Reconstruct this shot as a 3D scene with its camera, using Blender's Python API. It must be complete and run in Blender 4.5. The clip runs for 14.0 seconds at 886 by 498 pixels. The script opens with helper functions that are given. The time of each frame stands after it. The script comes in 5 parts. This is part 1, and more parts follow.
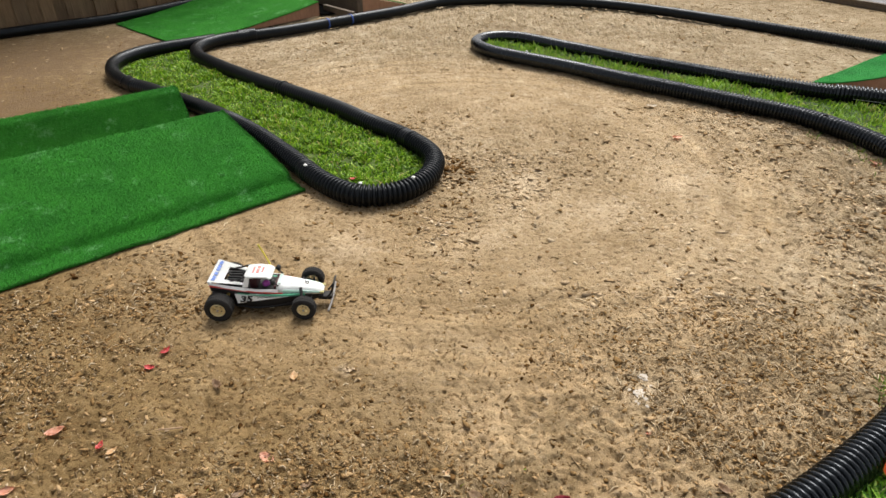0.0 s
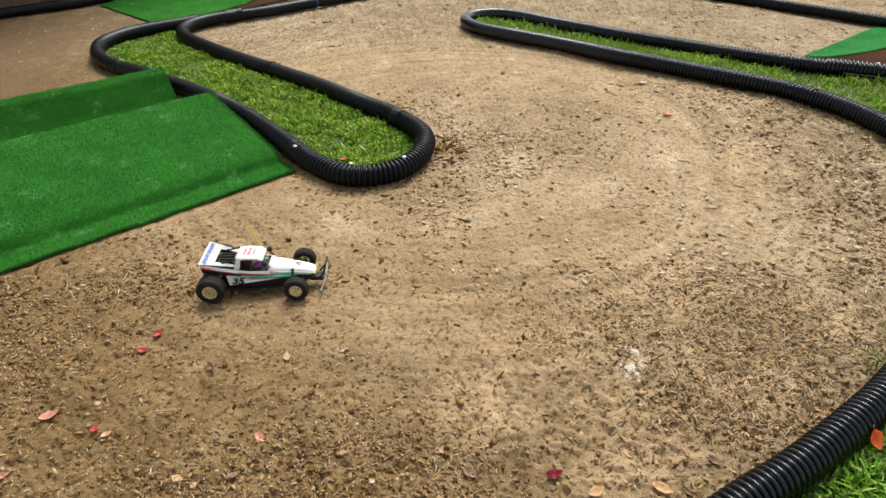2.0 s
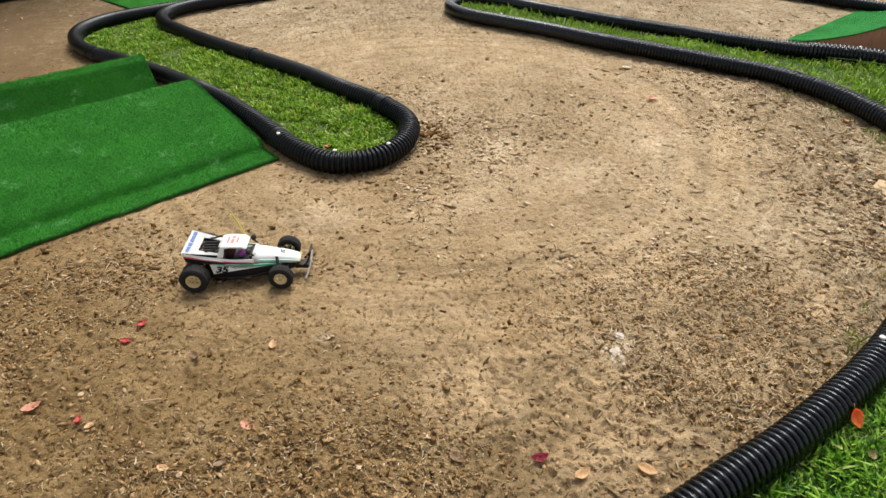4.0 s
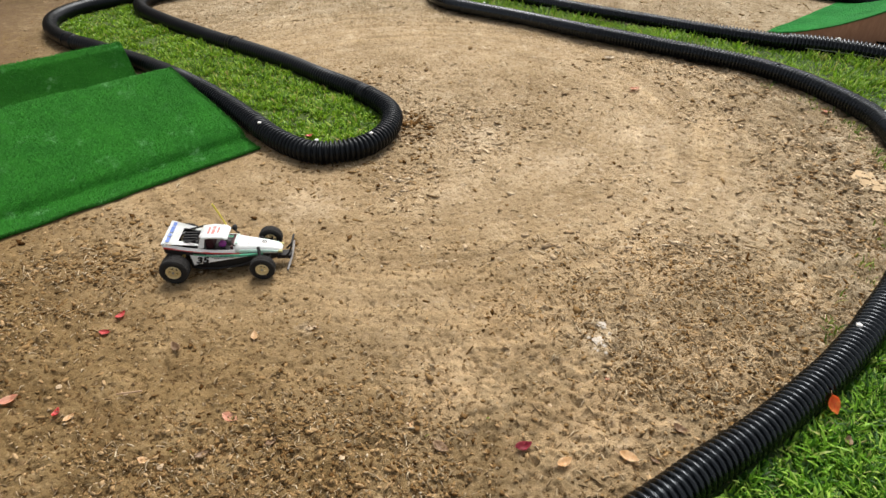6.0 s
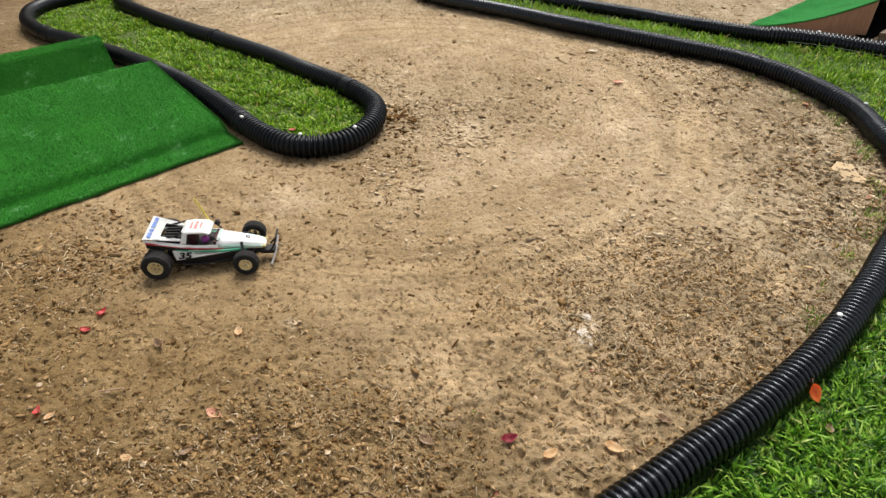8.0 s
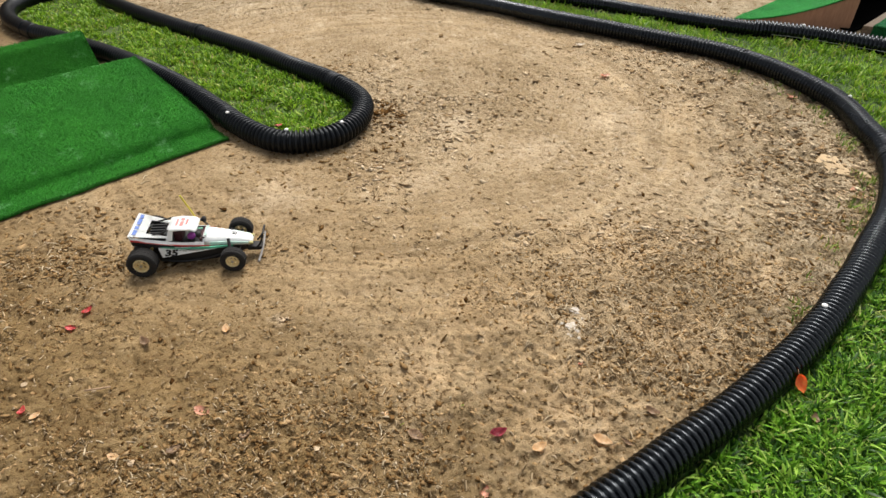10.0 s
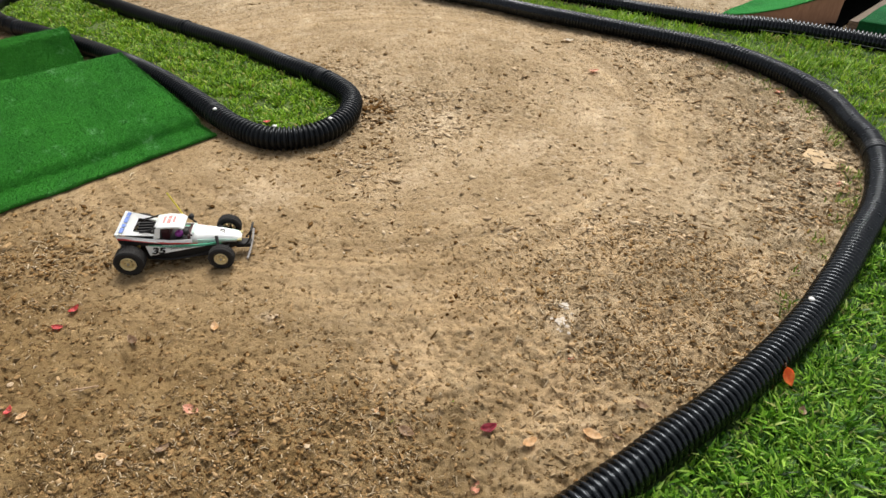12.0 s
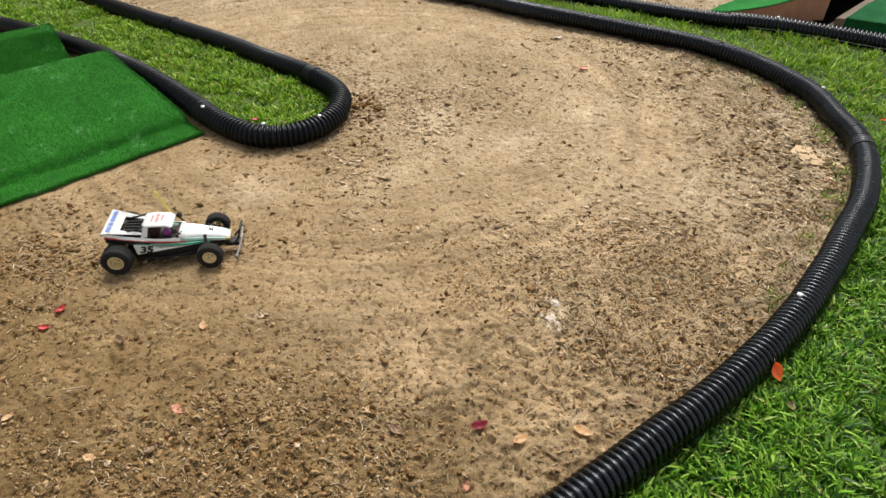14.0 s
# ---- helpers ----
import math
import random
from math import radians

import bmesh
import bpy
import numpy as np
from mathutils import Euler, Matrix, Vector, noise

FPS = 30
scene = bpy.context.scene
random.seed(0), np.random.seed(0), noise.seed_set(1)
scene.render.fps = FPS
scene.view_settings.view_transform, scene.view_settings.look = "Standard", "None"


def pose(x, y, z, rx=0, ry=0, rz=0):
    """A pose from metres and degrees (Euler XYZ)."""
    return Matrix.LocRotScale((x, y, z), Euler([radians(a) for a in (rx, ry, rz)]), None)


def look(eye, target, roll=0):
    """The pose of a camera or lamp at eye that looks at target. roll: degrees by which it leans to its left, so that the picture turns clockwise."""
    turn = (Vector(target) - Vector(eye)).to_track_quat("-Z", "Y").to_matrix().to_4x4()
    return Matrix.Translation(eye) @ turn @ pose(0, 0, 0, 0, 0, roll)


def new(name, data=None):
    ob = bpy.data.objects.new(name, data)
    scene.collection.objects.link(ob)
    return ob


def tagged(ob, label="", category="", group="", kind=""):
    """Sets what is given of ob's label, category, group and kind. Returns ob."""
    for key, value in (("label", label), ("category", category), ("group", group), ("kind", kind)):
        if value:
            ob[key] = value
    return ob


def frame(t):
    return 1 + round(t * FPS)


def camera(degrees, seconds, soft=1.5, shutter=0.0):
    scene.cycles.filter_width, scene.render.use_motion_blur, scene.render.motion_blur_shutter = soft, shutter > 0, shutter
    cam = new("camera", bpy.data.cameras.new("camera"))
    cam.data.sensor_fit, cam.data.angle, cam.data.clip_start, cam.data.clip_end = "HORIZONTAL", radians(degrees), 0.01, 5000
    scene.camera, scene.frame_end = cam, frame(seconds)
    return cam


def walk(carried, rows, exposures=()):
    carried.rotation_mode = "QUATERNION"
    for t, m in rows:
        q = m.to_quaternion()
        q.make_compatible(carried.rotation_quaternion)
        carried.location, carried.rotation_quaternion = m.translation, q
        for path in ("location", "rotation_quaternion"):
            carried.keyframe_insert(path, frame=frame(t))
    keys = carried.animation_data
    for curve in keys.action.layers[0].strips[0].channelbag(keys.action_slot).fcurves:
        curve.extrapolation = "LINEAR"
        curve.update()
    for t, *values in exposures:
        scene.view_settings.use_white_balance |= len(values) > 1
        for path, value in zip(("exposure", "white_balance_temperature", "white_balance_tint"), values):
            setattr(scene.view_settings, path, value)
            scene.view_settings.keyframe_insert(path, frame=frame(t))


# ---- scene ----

# ---------------------------------------------------------------- camera
cam = camera(67.89, 14.0)
# seconds, eye x y z, yaw, pitch, roll
ROWS = [
    (0.0, 0.0000, 0.0000, 1.2710, 0.000, -32.711, -0.156),
    (0.5, 0.0029, -0.0020, 1.2716, -0.066, -32.977, -0.320),
    (1.0, 0.0049, -0.0017, 1.2691, -0.206, -33.533, -0.460),
    (1.5, 0.0054, -0.0023, 1.2682, -0.412, -34.010, -0.538),
    (2.0, 0.0056, -0.0028, 1.2663, -0.681, -34.383, -0.599),
    (2.5, 0.0066, -0.0019, 1.2645, -0.973, -34.734, -0.635),
    (3.0, 0.0089, -0.0023, 1.2620, -1.279, -34.963, -0.630),
    (5.5, 0.0129, -0.0008, 1.2562, -3.336, -36.104, 0.244),
    (6.0, 0.0127, 0.0000, 1.2545, -3.802, -36.239, 0.500),
    (6.5, 0.0135, -0.0003, 1.2534, -4.247, -36.356, 0.675),
    (7.0, 0.0146, -0.0007, 1.2517, -4.650, -36.455, 0.832),
    (7.5, 0.0155, 0.0001, 1.2501, -4.996, -36.563, 0.932),
    (8.0, 0.0166, 0.0006, 1.2493, -5.311, -36.682, 0.968),
    (10.5, 0.0204, 0.0016, 1.2469, -6.786, -37.170, 1.267),
    (11.0, 0.0207, 0.0015, 1.2474, -7.075, -37.256, 1.353),
    (11.5, 0.0210, 0.0026, 1.2461, -7.359, -37.314, 1.446),
    (12.0, 0.0228, 0.0030, 1.2462, -7.552, -37.402, 1.477),
    (12.5, 0.0229, 0.0037, 1.2464, -7.810, -37.474, 1.558),
    (13.0, 0.0253, 0.0045, 1.2449, -8.015, -37.505, 1.604),
    (13.5, 0.0257, 0.0051, 1.2449, -8.280, -37.569, 1.694),
    (14.0, 0.0251, 0.0057, 1.2433, -8.574, -37.581, 1.835),
]


def eye_pose(x, y, z, yaw, pitch, roll):
    a, b = radians(yaw), radians(pitch)
    ahead = Vector((-math.sin(a) * math.cos(b), math.cos(a) * math.cos(b), math.sin(b)))
    return look((x, y, z), Vector((x, y, z)) + ahead, roll)


walk(cam, [(r[0], eye_pose(*r[1:])) for r in ROWS], [(0.0, 0.79, 6750, 11), (14.0, 0.79, 6750, 11)])

# ---------------------------------------------------------------- light
world = bpy.data.worlds.new("overcast_sky")
scene.world = world
world.use_nodes = True
wt = world.node_tree
bg = next(n for n in wt.nodes if n.type == "BACKGROUND")
sky = wt.nodes.new("ShaderNodeTexSky")
sky.sky_type = "NISHITA"
sky.sun_disc = False
sky.sun_elevation = radians(57)
sky.sun_rotation = radians(20)
sky.air_density, sky.dust_density, sky.ozone_density = 0.9, 3.2, 0.8
veil = wt.nodes.new("ShaderNodeHueSaturation")   # thin cloud takes the blue out of the sky
veil.inputs["Saturation"].default_value = 0.22
wt.links.new(sky.outputs[0], veil.inputs["Color"])
wt.links.new(veil.outputs[0], bg.inputs[0])
bg.inputs[1].default_value = 0.104

sun_data = bpy.data.lights.new("sun", "SUN")
sun_data.energy = 2.2
sun_data.angle = radians(30)
sun_data.color = (1.0, 0.97, 0.92)
sun = new("sun", sun_data)
sun.matrix_world = look((1.4, 6.2, 8.0), (0, 1.2, 0))


# ---------------------------------------------------------------- small maths
def rnd2(ix, iy, seed):
    n = (ix * 374761393 + iy * 668265263 + seed * 974711) & 0x7FFFFFFF
    n = ((n ^ (n >> 13)) * 1274126177) & 0x7FFFFFFF
    return ((n ^ (n >> 16)) & 0xFFFF) / 65535.0


def vnoise(x, y, scale, seed=0):
    """Value noise in 0..1 on arrays; scale is the cell in metres."""
    u, v = np.asarray(x, float) / scale + 1000, np.asarray(y, float) / scale + 1000
    ix, iy = np.floor(u).astype(np.int64), np.floor(v).astype(np.int64)
    fx, fy = u - ix, v - iy
    fx, fy = fx * fx * (3 - 2 * fx), fy * fy * (3 - 2 * fy)
    a, b = rnd2(ix, iy, seed), rnd2(ix + 1, iy, seed)
    c, d = rnd2(ix, iy + 1, seed), rnd2(ix + 1, iy + 1, seed)
    return (a * (1 - fx) + b * fx) * (1 - fy) + (c * (1 - fx) + d * fx) * fy


def driven_line(x, y):
    """1 on the smooth swept line round the bend, 0 away from it."""
    return np.exp(-((np.hypot(np.asarray(x, float) - 0.1, np.asarray(y, float) - 2.75) - 1.0) / 0.5) ** 2)


def soft_step(lo, hi, v):
    t = np.clip((v - lo) / (hi - lo), 0, 1)
    return t * t * (3 - 2 * t)


def turned(x, y, scale, seed):
    """Two crossed grids of value noise, so that no grid direction shows."""
    return 0.55 * vnoise(0.83 * x - 0.56 * y, 0.56 * x + 0.83 * y, scale, seed) + 0.45 * vnoise(0.37 * x + 0.93 * y, -0.93 * x + 0.37 * y, scale * 0.83, seed + 40)


def crusted(x, y):
    """1 where the track is broken crust (outside the bend and far off), 0 on the swept line."""
    outside = soft_step(0.35, 1.5, np.asarray(x, float) * 0.8 + np.asarray(y, float) * 0.5 - 0.9)
    return outside * (1 - 0.75 * driven_line(x, y))


def inside(x, y, poly):
    x, y = np.asarray(x, float), np.asarray(y, float)
    hit = np.zeros(x.shape, bool)
    for (ax, ay), (bx, by) in zip(poly, poly[1:] + poly[:1]):
        if ay != by:
            hit ^= ((ay > y) != (by > y)) & (x < (bx - ax) * (y - ay) / (by - ay) + ax)
    return hit


# ground plans of the ramps, a little larger than the ramps themselves
FOOTINGS = [
    [(-0.53, 2.42), (-1.80, 1.40), (-2.29, 2.10), (-1.03, 3.03)],
    [(-1.25, 3.16), (-2.46, 2.34), (-2.80, 2.8), (-1.60, 3.66)],
    [(-1.80, 4.54), (-0.92, 5.43), (-1.95, 6.18), (-2.54, 5.17)],
    [(2.12, 3.73), (2.76, 3.49), (3.54, 4.15), (2.96, 4.43)],
    [(2.76, 3.38), (3.52, 3.06), (4.25, 3.6), (3.45, 3.98)],
]


def ground_height(x, y):
    x, y = np.asarray(x, float), np.asarray(y, float)
    sw, crust = driven_line(x, y), crusted(x, y)
    crumbly = soft_step(1.55, 0.95, y - 0.25 * np.sin(3.1 * x)) * (1 - 0.5 * sw)
    u, v = x + 0.03 * (turned(x, y, 0.06, 61) - 0.5), y + 0.03 * (turned(x, y, 0.06, 62) - 0.5)
    h = 0.012 * (vnoise(x, y, 0.45, 1) - 0.5) + 0.008 * (vnoise(x, y, 0.11, 2) - 0.5)
    # thin plates of dried crust: level tops with sharp little scarps between them
    n = turned(u, v, 0.075, 5) * 7
    saw = n - np.floor(n)
    h += (0.0045 + 0.0075 * crust) * (soft_step(0.30, 0.55, saw) - saw)
    # pits and scuffs
    pit = soft_step(0.60, 0.72, turned(u, v, 0.030, 7)) * (0.35 + 0.65 * vnoise(x, y, 0.2, 8))
    h -= (0.0055 + 0.0065 * crust + 0.004 * crumbly) * (1 - 0.45 * sw) * pit
    scuff = soft_step(0.54, 0.63, turned(u, v * 1.15, 0.050, 15)) * (0.4 + 0.6 * vnoise(x, y, 0.12, 16))
    h -= 0.012 * crust * scuff
    nick = soft_step(0.63, 0.72, turned(u, v, 0.016, 9))
    h -= 0.007 * (0.6 + 0.4 * (1 - sw)) * nick
    # crumbly loose soil
    lump = np.abs(2 * turned(u, v, 0.024, 10) - 1)
    h += crumbly * (0.011 * (turned(u, v, 0.017, 11) - 0.5) + 0.009 * (lump - 0.3) + 0.006 * (turned(x, y, 0.009, 12) - 0.5))
    broad = 0.012 * (vnoise(x, y, 0.45, 1) - 0.5)
    h = broad + (h - broad) * soft_step(-1.7, -1.35, x) * soft_step(2.35, 2.0, x) * soft_step(0.45, 0.6, y)
    for poly in FOOTINGS:
        h = np.where(inside(x, y, poly), np.minimum(h, 0.0), h)
    return h - 0.004


def spline(points, step):
    """Points at even steps along a smooth line through the given ones."""
    p = [Vector(q) for q in points]
    p = [2 * p[0] - p[1]] + p + [2 * p[-1] - p[-2]]
    fine = []
    for a, b, c, d in zip(p, p[1:], p[2:], p[3:]):
        for k in range(24):
            t = k / 24
            fine.append(0.5 * (2 * b + (c - a) * t + (2 * a - 5 * b + 4 * c - d) * t * t + (3 * b - a - 3 * c + d) * t**3))
    fine.append(p[-2])
    fine = np.array([tuple(q) for q in fine])
    run = np.r_[0, np.cumsum(np.linalg.norm(np.diff(fine, axis=0), axis=1))]
    n = max(2, int(run[-1] / step))
    s = np.linspace(0, run[-1], n + 1)
    return np.stack([np.interp(s, run, fine[:, k]) for k in range(3)], 1)


# ---------------------------------------------------------------- materials
def material(name):
    m = bpy.data.materials.new(name)
    m.use_nodes = True
    return m, m.node_tree, m.node_tree.nodes["Principled BSDF"]


def node(tree, kind, **values):
    n = tree.nodes.new(kind)
    for key, value in values.items():
        n.inputs[key.replace("_", " ")].default_value = value
    return n


def ramp(tree, source, stops):
    r = tree.nodes.new("ShaderNodeValToRGB")
    e = r.color_ramp.elements
    while len(e) < len(stops):
        e.new(0.5)
    for el, (at, colour) in zip(e, stops):
        el.position = at
        el.color = (*colour, 1) if len(colour) == 3 else colour
    tree.links.new(source, r.inputs[0])
    return r.outputs[0]


def mix(tree, factor, a, b, mode="MIX"):
    m = tree.nodes.new("ShaderNodeMix")
    m.data_type, m.blend_type = "RGBA", mode
    for socket, value in ((m.inputs[0], factor), (m.inputs[6], a), (m.inputs[7], b)):
        if hasattr(value, "links"):
            tree.links.new(value, socket)
        else:
            socket.default_value = (*value, 1) if isinstance(value, tuple) else value
    return m.outputs[2]


def bump(tree, bsdf, height, strength, distance):
    b = tree.nodes.new("ShaderNodeBump")
    b.inputs["Strength"].default_value, b.inputs["Distance"].default_value = strength, distance
    tree.links.new(height, b.inputs["Height"])
    tree.links.new(b.outputs[0], bsdf.inputs["Normal"])


def noise_of(tree, scale, detail=4.0, rough=0.55, stretch=None):
    t = tree.nodes.new("ShaderNodeTexCoord").outputs["Object"]
    if stretch:
        mp = tree.nodes.new("ShaderNodeMapping")
        mp.inputs["Scale"].default_value = stretch
        tree.links.new(t, mp.inputs[0])
        t = mp.outputs[0]
    n = node(tree, "ShaderNodeTexNoise", Scale=scale, Detail=detail, Roughness=rough)
    tree.links.new(t, n.inputs["Vector"])
    return n.outputs[0]


def plain(name, colour, rough=0.5, metal=0.0, vary=0.12, scale=60.0, relief=0.0, spec=0.5):
    """A painted, moulded or natural surface with mottling at two scales."""
    m, t, b = material(name)
    fine, broad = noise_of(t, scale), noise_of(t, scale / 7, 2.0)
    dark = tuple(c * (1 - vary) for c in colour)
    light = tuple(min(1, c * (1 + vary)) for c in colour)
    c = mix(t, 0.4, ramp(t, fine, [(0.3, dark), (0.7, light)]), ramp(t, broad, [(0.35, dark), (0.65, light)]))
    t.links.new(c, b.inputs["Base Color"])
    b.inputs["Roughness"].default_value, b.inputs["Metallic"].default_value = rough, metal
    b.inputs["Specular IOR Level"].default_value = spec
    if relief:
        bump(t, b, fine, 0.6, relief)
    return m


def islands(name, stops, rough=0.8, through_light=0.0, spec=0.3):
    """For joined small pieces: each takes its own tint."""
    m, t, b = material(name)
    g = t.nodes.new("ShaderNodeNewGeometry")
    c = ramp(t, g.outputs["Random Per Island"], stops)
    n = noise_of(t, 240, 2)
    c = mix(t, 0.35, c, mix(t, 1.0, c, ramp(t, n, [(0.3, (0.55, 0.55, 0.55)), (0.7, (1.3, 1.3, 1.3))]), "MULTIPLY"))
    t.links.new(c, b.inputs["Base Color"])
    b.inputs["Roughness"].default_value = rough
    b.inputs["Specular IOR Level"].default_value = spec
    if through_light:
        tr = t.nodes.new("ShaderNodeBsdfTranslucent")
        t.links.new(c, tr.inputs[0])
        mx = t.nodes.new("ShaderNodeMixShader")
        mx.inputs[0].default_value = through_light
        t.links.new(b.outputs[0], mx.inputs[1])
        t.links.new(tr.outputs[0], mx.inputs[2])
        out = next(n for n in t.nodes if n.type == "OUTPUT_MATERIAL")
        t.links.new(mx.outputs[0], out.inputs[0])
    return m


def spot(tree, coords, x, y, radius, wobble, strength=0.6):
    """1 within an uneven patch round a place on the ground, 0 outside."""
    off = tree.nodes.new("ShaderNodeVectorMath")
    off.operation = "DISTANCE"
    flat = tree.nodes.new("ShaderNodeVectorMath")
    flat.operation = "MULTIPLY"
    flat.inputs[1].default_value = (1, 1, 0)
    tree.links.new(coords, flat.inputs[0])
    tree.links.new(flat.outputs[0], off.inputs[0])
    off.inputs[1].default_value = (x, y, 0)
    add = tree.nodes.new("ShaderNodeMath")
    add.operation = "MULTIPLY_ADD"
    tree.links.new(wobble, add.inputs[0])
    add.inputs[1].default_value = radius * 4.5
    tree.links.new(off.outputs["Value"], add.inputs[2])
    mr = node(tree, "ShaderNodeMapRange")
    mr.inputs[1].default_value, mr.inputs[2].default_value = radius * 2.4, radius * 3.4
    mr.inputs[3].default_value, mr.inputs[4].default_value = strength, 0.0
    tree.links.new(add.outputs[0], mr.inputs[0])
    return mr.outputs[0]


def dirt_material():
    m, t, b = material("packed_dirt")
    coords = t.nodes.new("ShaderNodeTexCoord").outputs["Object"]
    broad, mid = noise_of(t, 1.3, 5, 0.6), noise_of(t, 8, 6, 0.65)
    fine, grit = noise_of(t, 75, 6, 0.7), noise_of(t, 330, 3, 0.6)
    streak = noise_of(t, 30, 5, 0.65, (0.8, 1.2, 1))
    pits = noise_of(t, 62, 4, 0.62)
    patchy = noise_of(t, 24, 5, 0.75)
    # brown loam gives way to pale dusty clay along the track
    sep = t.nodes.new("ShaderNodeSeparateXYZ")
    t.links.new(coords, sep.inputs[0])
    lean = t.nodes.new("ShaderNodeMath")
    lean.operation = "MULTIPLY_ADD"
    lean.inputs[1].default_value = 1.3
    t.links.new(sep.outputs[0], lean.inputs[0])
    t.links.new(sep.outputs[1], lean.inputs[2])
    wav = t.nodes.new("ShaderNodeMath")
    wav.operation = "MULTIPLY_ADD"
    wav.inputs[1].default_value = 1.6
    t.links.new(broad, wav.inputs[0])
    t.links.new(lean.outputs[0], wav.inputs[2])
    clay = node(t, "ShaderNodeMapRange")
    clay.inputs[1].default_value, clay.inputs[2].default_value = 1.4, 3.8
    t.links.new(wav.outputs[0], clay.inputs[0])
    loam = ramp(t, mid, [(0.34, (0.138, 0.089, 0.037)), (0.55, (0.212, 0.143, 0.065)), (0.72, (0.296, 0.215, 0.112))])
    dust = ramp(t, mid, [(0.34, (0.24, 0.187, 0.112)), (0.52, (0.335, 0.268, 0.176)), (0.70, (0.435, 0.37, 0.262))])
    c = mix(t, clay.outputs[0], loam, dust)
    c = mix(t, ramp(t, streak, [(0.57, (0, 0, 0)), (0.67, (0.5, 0.5, 0.5))]), c, (0.17, 0.108, 0.058))
    for x, y, r in ((1.79, 2.06, 0.05), (1.79, 2.06, 0.04), (0.53, 1.27, 0.055), (-0.44, 1.672, 0.05), (-0.27, 1.36, 0.03), (0.62, 2.25, 0.14), (-0.35, 1.98, 0.14), (0.35, 2.5, 0.12), (0.15, 2.05, 0.09), (1.0, 2.5, 0.12)):
        c = mix(t, spot(t, coords, x, y, r, patchy), c, (0.62, 0.52, 0.38))
    for x, y, r in ((0.8, 1.2, 0.18), (1.15, 1.45, 0.14), (0.78, 1.6, 0.2), (0.45, 1.0, 0.2), (0.3, 1.38, 0.2), (0.1, 1.15, 0.14)):
        c = mix(t, spot(t, coords, x, y, r, patchy), c, (0.47, 0.335, 0.19))
    # tyre marks sweep round the bend in faint arcs
    off = t.nodes.new("ShaderNodeVectorMath")
    off.operation = "SUBTRACT"
    t.links.new(coords, off.inputs[0])
    off.inputs[1].default_value = (0.1, 2.75, 0)
    rad = t.nodes.new("ShaderNodeVectorMath")
    rad.operation = "LENGTH"
    t.links.new(off.outputs[0], rad.inputs[0])
    xy = t.nodes.new("ShaderNodeSeparateXYZ")
    t.links.new(off.outputs[0], xy.inputs[0])
    ang = t.nodes.new("ShaderNodeMath")
    ang.operation = "ARCTAN2"
    t.links.new(xy.outputs[1], ang.inputs[0])
    t.links.new(xy.outputs[0], ang.inputs[1])
    polar = t.nodes.new("ShaderNodeCombineXYZ")
    t.links.new(rad.outputs["Value"], polar.inputs[0])
    t.links.new(ang.outputs[0], polar.inputs[1])
    squeeze = t.nodes.new("ShaderNodeMapping")
    squeeze.inputs["Scale"].default_value = (17, 1.6, 1)
    t.links.new(polar.outputs[0], squeeze.inputs[0])
    arcs = node(t, "ShaderNodeTexNoise", Scale=1.0, Detail=5.0, Roughness=0.6)
    t.links.new(squeeze.outputs[0], arcs.inputs["Vector"])
    third = t.nodes.new("ShaderNodeMath")
    third.operation = "MULTIPLY"
    third.inputs[1].default_value = 1 / 3
    t.links.new(rad.outputs["Value"], third.inputs[0])
    swept = ramp(t, third.outputs[0], [(0.0, (0.6, 0.6, 0.6)), (0.2, (0.9, 0.9, 0.9)), (0.42, (0.9, 0.9, 0.9)), (0.58, (0.15, 0.15, 0.15)), (0.85, (0, 0, 0))])
    track = ramp(t, third.outputs[0], [(0.16, (0.0, 0.0, 0.0)), (0.36, (0.75, 0.75, 0.75)), (0.55, (0.75, 0.75, 0.75)), (0.85, (0, 0, 0))])
    half = t.nodes.new("ShaderNodeMath")
    half.operation = "MULTIPLY"
    half.inputs[1].default_value = 0.55
    t.links.new(swept, half.inputs[0])
    c = mix(t, half.outputs[0], c, ramp(t, broad, [(0.3, (0.350, 0.246, 0.134)), (0.5, (0.430, 0.311, 0.178)), (0.7, (0.505, 0.382, 0.236))]))
    c = mix(t, track, c, mix(t, 1.0, c, ramp(t, arcs.outputs[0], [(0.32, (0.68, 0.66, 0.63)), (0.5, (1, 1, 1)), (0.68, (1.28, 1.26, 1.22))]), "MULTIPLY"))
    blotch = noise_of(t, 38, 5, 0.6)
    c = mix(t, ramp(t, blotch, [(0.57, (0, 0, 0)), (0.605, (0.4, 0.4, 0.4))]), c, (0.20, 0.132, 0.064))
    chalky = t.nodes.new("ShaderNodeMath")
    chalky.operation = "MULTIPLY"
    t.links.new(ramp(t, blotch, [(0.34, (0.5, 0.5, 0.5)), (0.42, (0, 0, 0))]), chalky.inputs[0])
    t.links.new(clay.outputs[0], chalky.inputs[1])
    c = mix(t, chalky.outputs[0], c, (0.56, 0.465, 0.345))
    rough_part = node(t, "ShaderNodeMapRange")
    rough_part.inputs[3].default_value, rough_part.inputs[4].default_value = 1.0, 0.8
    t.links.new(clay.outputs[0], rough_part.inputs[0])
    # dark brown painted into the pits: damp soil and the shade they hold
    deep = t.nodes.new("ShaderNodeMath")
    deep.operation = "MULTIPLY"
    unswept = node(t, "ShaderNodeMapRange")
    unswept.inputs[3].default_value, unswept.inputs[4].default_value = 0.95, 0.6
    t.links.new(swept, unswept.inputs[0])
